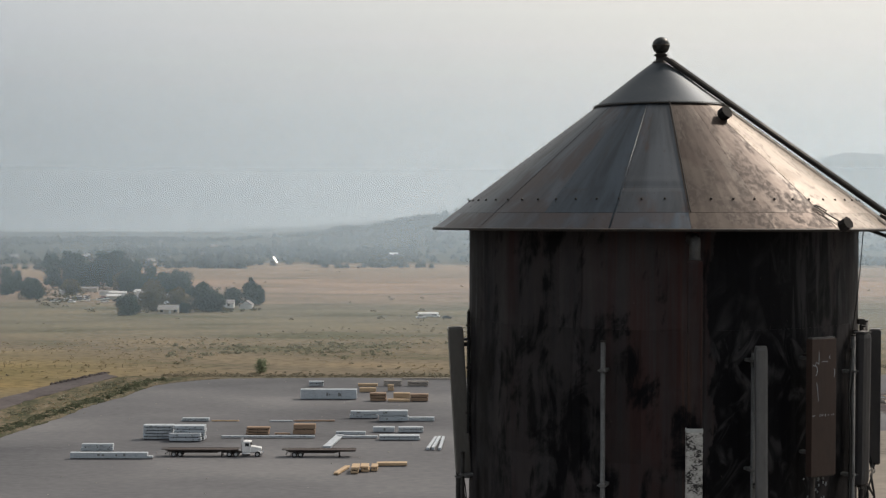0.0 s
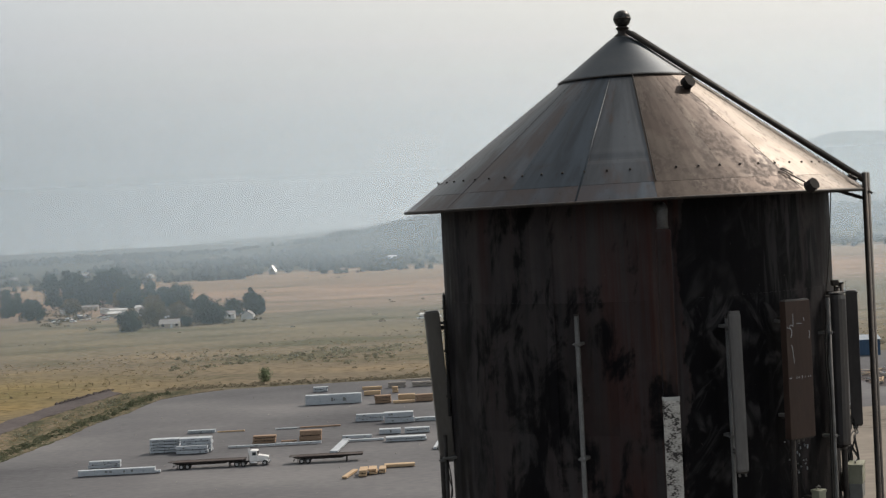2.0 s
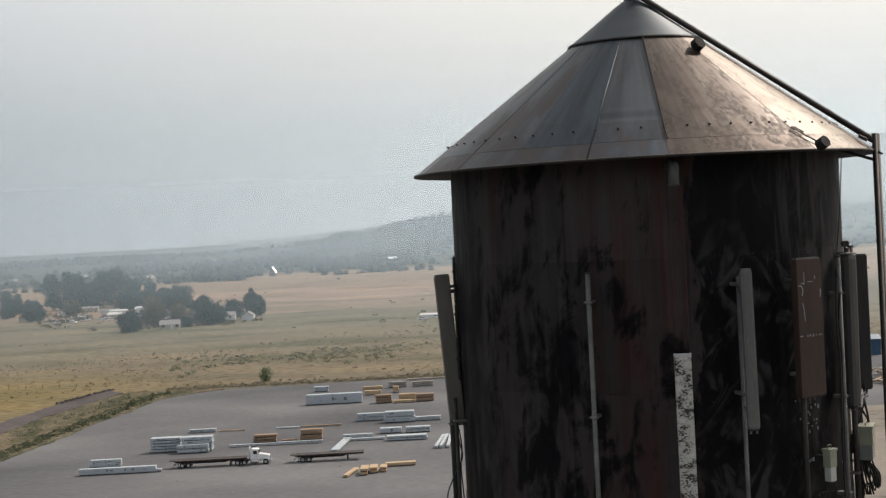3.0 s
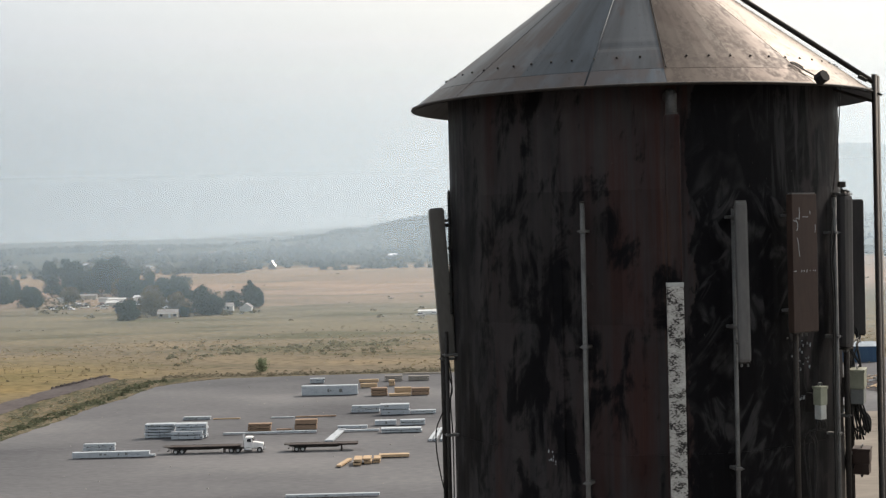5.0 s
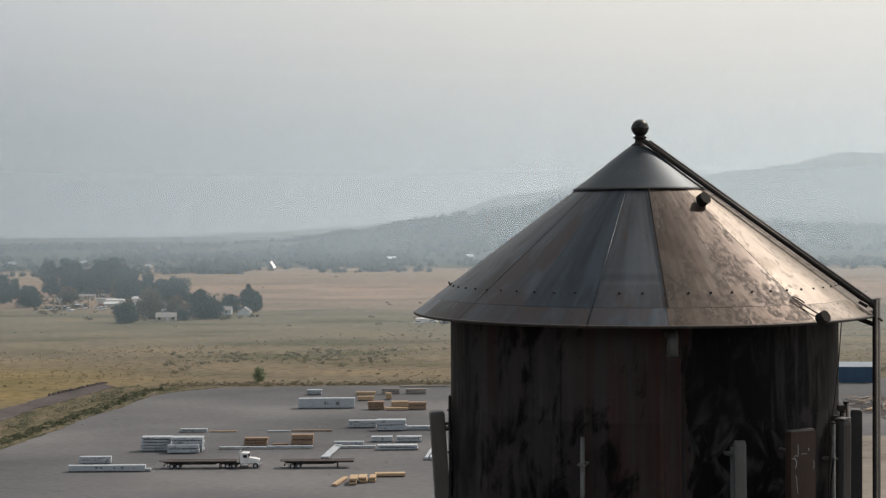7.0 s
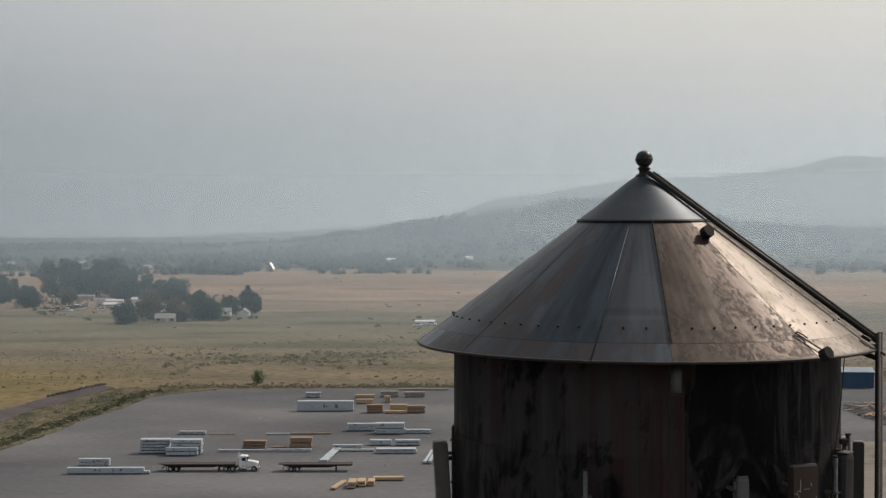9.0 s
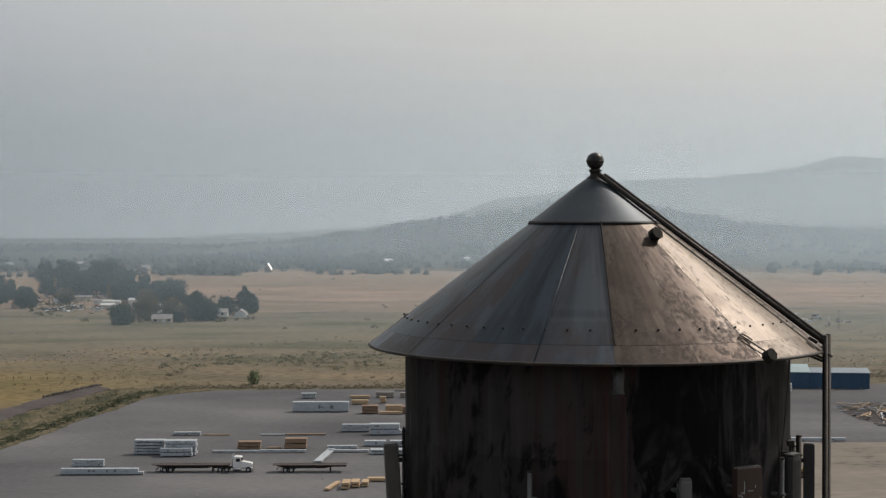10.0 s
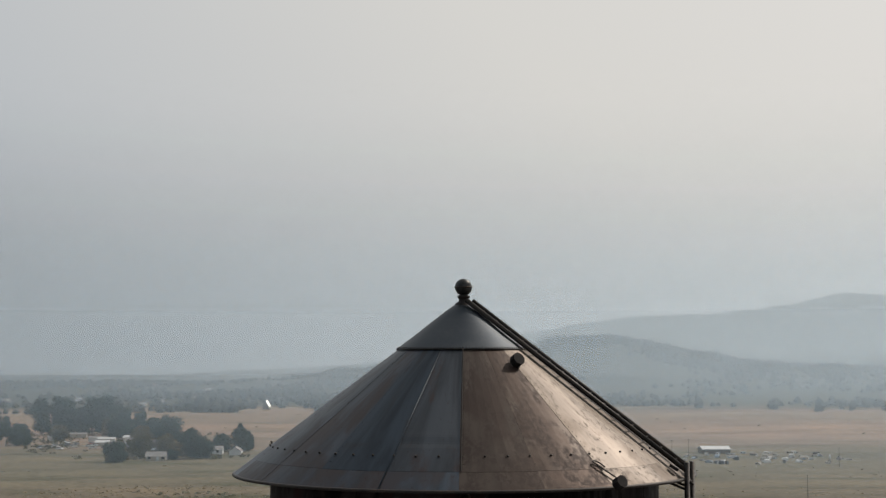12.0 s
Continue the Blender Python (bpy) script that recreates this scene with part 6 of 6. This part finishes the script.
def tree(x, y, h, w, mat, label, seed, pointed=False, low=0.08, n=4200):
    rng = random.Random(seed)
    ob = thing("tree", label, "tree", x, y, height(x, y) - 0.1, rng.uniform(0, 360), "farm trees")
    trunk = tube((0, 0, 0), (0.1, 0, h * 0.55), h * 0.03, 8, h * 0.014)
    for k in range(5):
        u = rng.uniform(0, 6.28)
        z = h * rng.uniform(0.15, 0.5)
        tube((0, 0, z), (w * 0.3 * math.cos(u), w * 0.3 * math.sin(u), z + h * 0.22), h * 0.012, 6, h * 0.004, trunk)
    part("trunk", trunk, M_BARK, ob)
    crown = bmesh.new()
    lobes = 30
    for k in range(lobes):
        f = rng.uniform(0.02, 1.0)
        z = h * (low + (0.97 - low) * f)
        wide = (1.05 - f) if pointed else math.sin(math.pi * min(0.9, 0.25 + 0.66 * f)) ** 0.6
        rr = w * rng.uniform(0.10, 0.19) * (0.6 if pointed else 1.0) * (0.7 + 0.5 * wide)
        u, reach = k * 2.4 + rng.uniform(-0.6, 0.6), max(0, w / 2 * wide * rng.uniform(0.35, 1.15) - rr * 0.3)
        leaf_cloud(crown, Vector((reach * math.cos(u), reach * math.sin(u), min(z, h * rng.uniform(0.88, 1.04) - rr * 0.5))), rr, n // lobes, w * 0.027, rng, rng.uniform(0.7, 1.2))
    leaf_cloud(crown, Vector((0, 0, h * 0.48)), w * 0.27, n // 6, w * 0.05, rng, h * 0.36 / (w * 0.27))
    part("crown", crown, mat, ob)
    return ob


COTTON, OLIVE = "dense dark green cottonwood tree beside the farm", "dusty olive-green tree beside the farm houses"
for k, (x, y, h, w) in enumerate(((-257, 934, 23.5, 15), (-247, 940, 25, 16), (-238, 930, 23.5, 15), (-224, 934, 25, 15), (-214, 930, 24.5, 15), (-199, 917, 18, 13), (-186, 905, 16, 11), (-160, 862, 14, 17),
                                  (-118, 700, 14.5, 12.5), (-111, 702, 9, 9), (-112, 756, 9, 10), (-150.5, 677, 9.5, 10.5), (-262, 905, 8, 9), (-126, 692, 5, 6), (-174, 880, 13, 13), (-197, 888, 13, 14), (-182, 862, 8.5, 11), (-229, 925, 17, 12))):
    tree(x, y, h, w, M_LEAF, COTTON, 40 + k)
for k, (x, y, h, w) in enumerate(((-268, 893, 13, 8), (-304, 985, 13, 9), (-238, 812, 12, 10), (-231, 808, 9, 8), (-262, 850, 8, 9), (-285, 930, 9, 10))):
    tree(x, y, h, w, M_LEAF, COTTON, 80 + k)
for k, (x, y, h, w) in enumerate(((-144, 704, 11, 12), (-134, 716, 11, 11), (-170, 830, 10, 11), (-205, 900, 12, 12), (-160, 790, 8, 10), (-223, 850, 9, 11), (-150, 740, 9, 11))):
    tree(x, y, h, w, M_LEAF_OLIVE, OLIVE, 120 + k)
tree(-101.5, 752, 14.5, 13, M_LEAF, "pointed dark green tree beside the white garage", 140, True)
tree(-97.5, 756, 11, 9, M_LEAF, "pointed dark green tree beside the white garage", 141, True)
tree(-54.0, 424, 4.2, 5.2, M_LONE, "lone small green tree at the yard's edge", 150, False, 0.0, 900)


def clumps(name, label, category, mat, places, kind="stuff", leafy=False):
    """Many low clumps in one mesh; places: (x, y, z, width, height). Solid rounded clumps for far woods, or sprays of small leaves."""
    verts, faces = [], []
    rng = random.Random(len(places))
    for x, y, z, w, h in places:
        base = len(verts)
        if leafy:
            for k in range(16):
                u, r, f = rng.uniform(0, 6.283), w / 2 * math.sqrt(rng.uniform(0, 1)), rng.uniform(0.05, 1.0)
                cx, cy, cz = x + r * math.cos(u), y + r * math.sin(u), z + h * 1.25 * f * (1 - 0.6 * (2 * r / w) ** 2)
                s, lean, v = w * rng.uniform(0.10, 0.22), rng.uniform(-0.5, 0.5), rng.uniform(0, 3.14)
                dx, dy, dz = s * math.cos(v), s * math.sin(v), s * rng.uniform(0.5, 1.1)
                b = len(verts)
                verts.extend(((cx - dx, cy - dy, max(z, cz - dz * 0.5)), (cx + dx, cy + dy, max(z, cz - dz * 0.4)), (cx + dx * 0.5 + lean * s, cy + dy * 0.5, cz + dz), (cx - dx * 0.7 + lean * s, cy - dy * 0.7, cz + dz * 0.8)))
                faces.append((b, b + 1, b + 2, b + 3))
            continue
        for i in range(3):
            for k in range(6):
                u = 6.283 * (k + 0.5 * i) / 6 + rng.uniform(-0.3, 0.3)
                rr = w / 2 * (0.85, 1.0, 0.6)[i] * rng.uniform(0.65, 1.2)
                verts.append((x + rr * math.cos(u), y + rr * math.sin(u), z + h * ((0.0, 0.42, 0.8)[i] + rng.uniform(-0.1, 0.1) * (i > 0))))
        verts.append((x + rng.uniform(-0.15, 0.15) * w, y, z + h * rng.uniform(0.95, 1.15)))
        for i in range(2):
            for k in range(6):
                a, b, c, d = base + i * 6 + k, base + i * 6 + (k + 1) % 6, base + i * 6 + 6 + (k + 1) % 6, base + i * 6 + 6 + k
                faces += [(a, b, c), (a, c, d)]
        for k in range(6):
            faces.append((base + 12 + k, base + 12 + (k + 1) % 6, base + 18))
    me = bpy.data.meshes.new(name)
    me.from_pydata(verts, [], faces)
    me.materials.append(mat)
    return tagged(new(name, me), label, category, kind=kind)


rw = random.Random(77)


def spread(count, az, rad, size, tall, keep=0.0, scale=0.006, even=True):
    got = []
    while len(got) < count:
        a = radians(rw.uniform(*az))
        r = math.sqrt(rw.uniform(rad[0] ** 2, rad[1] ** 2)) if even else rw.uniform(*rad)
        x, y = r * math.sin(a), r * math.cos(a)
        if noise.noise(Vector((x * scale, y * scale, 2.5))) + rw.uniform(-0.25, 0.25) < keep:
            continue
        if 1200 < r < 1440 and abs(x / y + 0.1175) < 0.010:
            continue  # the clearing before the steep-roofed barn
        w = rw.uniform(*size)
        got.append((x, y, height(x, y) - 0.1, w, w * rw.uniform(*tall)))
    return got


clumps("far_woods", "hazy dark woods covering the low hills", "woods", M_WOODS, spread(3900, (-20, 20), (1480, 2450), (4, 10), (0.5, 0.9), -0.12))
clumps("far_woods", "dense band of trees along the foot of the hills", "woods", M_WOODS, spread(230, (-20, 2), (1330, 1560), (4, 10), (0.5, 1.0), 0.16, 0.012, False))
clumps("far_woods", "taller trees in the haze at the foot of the hills", "woods", M_WOODS, spread(14, (11, 16), (1840, 1960), (7, 13), (1.2, 2.0), 0.05, 0.02))
clumps("far_woods", "pines along the crest of the near hill", "woods", M_WOODS, spread(300, (-6, 12), (2300, 2420), (4, 7), (0.8, 1.6), -0.05, 0.02, False))
clumps("far_woods", "tree belt in the haze behind the fields", "woods", M_WOODS,
       [(x + rw.uniform(-15, 15), y + rw.uniform(-14, 14), 0, w, w * rw.uniform(0.8, 1.5)) for x, y in ((-212, 1335), (-200, 1325), (-222, 1350), (-330, 1440), (-120, 1440)) for w in (rw.uniform(6, 13) for _ in range(10))])
clumps("far_trees", "scattered single trees at the fields' far edge", "trees", M_WOODS, spread(9, (7, 19), (1330, 1460), (6, 12), (0.8, 1.3), -0.4, 0.02))
clumps("sagebrush", "grey-green sagebrush scattered over the dry field", "brush", M_SAGE, spread(420, (-20, 20), (425, 660), (0.5, 1.7), (0.12, 0.3), 0.16, 0.02), leafy=True)
clumps("sagebrush", "dark sagebrush drifts across the field", "brush", M_SHRUB, spread(260, (-11, 4), (455, 530), (0.7, 2.6), (0.14, 0.34), 0.14, 0.03), leafy=True)
clumps("dry_grass", "pale dry grass tussocks in the field", "grass", M_STRAW, spread(2200, (-20, 20), (418, 560), (0.4, 1.3), (0.15, 0.3), -0.2, 0.03), leafy=True)
clumps("field_brush", "brush dotted over the distant fields", "brush", M_SAGE, spread(90, (-20, 20), (640, 1400), (1.2, 3.6), (0.2, 0.4), 0.15, 0.008), leafy=True)
clumps("brush", "weeds and brush along the yard's far edge", "brush", M_SAGE, [(x, 411 + abs(rw.gauss(0, 5.0)) + max(0, (x - 60) * 0.35), 0, w, w * rw.uniform(0.15, 0.35)) for x, w in ((rw.uniform(-82, 175), rw.uniform(0.3, 1.0)) for _ in range(2600))], leafy=True)
clumps("brush", "low brown brush behind the warehouse stacks", "brush", M_SAGE, [(rw.uniform(52, 96), rw.uniform(426, 462), 0, w, w * 0.35) for w in (rw.uniform(0.8, 2.6) for _ in range(220))], leafy=True)


# clumps added to bring the farm ground down to its shaded tone
clumps("garden_shrubs", "olive clumps added for the darker, shaded ground between the farm houses", "shrubs", M_LEAF_OLIVE, [(x, y, height(x, y) - 0.1, w, w * rw.uniform(0.3, 0.6)) for x, y, w in ((rw.uniform(-0.286, -0.128) * y, y, rw.uniform(1.0, 4.2)) for y in (rw.uniform(690, 930) for _ in range(420))) if abs(x + 190) > 14 or y > 850], leafy=True)


def bank(x0, x1, v):
    """Places along the bank west of the yard."""
    y = rw.uniform(255, 405)
    edge = -93.5 + (y - 293) * 0.14
    return edge - rw.uniform(x0, x1), y, v


clumps("bank_brush", "dark green weeds on the bank beside the yard", "brush", M_GREENBRUSH, [(x, y, 0.0, w, w * rw.uniform(0.15, 0.35)) for x, y, w in (bank(1.5, 6.5, rw.uniform(0.4, 1.3)) for _ in range(900))], leafy=True)
clumps("bank_brush", "small grey-green weeds along the asphalt's edge", "brush", M_SHRUB, [(x, y, 0.0, w, w * rw.uniform(0.15, 0.35)) for x, y, w in (bank(-0.2, 1.6, rw.uniform(0.25, 0.8)) for _ in range(260))], leafy=True)
clumps("bank_brush", "dry weeds on the bank beside the gravel track", "brush", M_STRAW, [(x, y, 0.0, w, w * rw.uniform(0.15, 0.3)) for x, y, w in (bank(6.0, 14.0, rw.uniform(0.4, 1.0)) for _ in range(260))], leafy=True)
clumps("bank_brush", "grey-green shrubs along the gravel track", "brush", M_SHRUB, [(x, y, 0.0, w, w * rw.uniform(0.3, 0.5)) for x, y, w in (bank(9.5, 14.0, rw.uniform(0.8, 1.9)) for _ in range(90))], leafy=True)
clumps("bank_brush", "larger dark green bushes on the bank", "brush", M_GREENBRUSH, [(x, y, 0.0, w, w * rw.uniform(0.3, 0.5)) for x, y, w in (bank(0.5, 5.0, rw.uniform(1.2, 2.6)) for _ in range(26))], leafy=True)
# dark gravel clumps draw the track's mound and its bank's shadow line
clumps("rubble_bank", "dark clumps for the earth mound and the shaded bank edge beside the track", "rubble", M_TRACK, [(-110.5 + 10.5 * t + rw.uniform(-0.8, 0.8), 382 + 39 * t + rw.uniform(-0.8, 0.8), 0.0, w, w * rw.uniform(0.35, 0.6)) for t, w in ((rw.uniform(0.25, 1), rw.uniform(0.5, 1.3)) for _ in range(130))])

fence = thing("fence", "line of thin wooden posts in the field", "fence", 0, 0, 0)
fpost = part("post", tube((0, 0, 0), (0, 0, 1.1), 0.08, 6), M_POLE, fence)
for k in range(17):
    x, y = -182 + 5.2 * k, 436 + 0.08 * k
    m = pose(x, y, height(x, y), rw.uniform(-4, 4), rw.uniform(-4, 4), 0)
    if k == 0:
        fpost.matrix_basis = m
    else:
        again(fpost, fence, m)

clumps("loose_stones", "small stones and scraps lying on the asphalt", "stones", M_STONE, [(rw.uniform(-85, 50), rw.uniform(215, 405), 0.0, w, w * 0.5) for w in (rw.uniform(0.12, 0.4) for _ in range(120))])
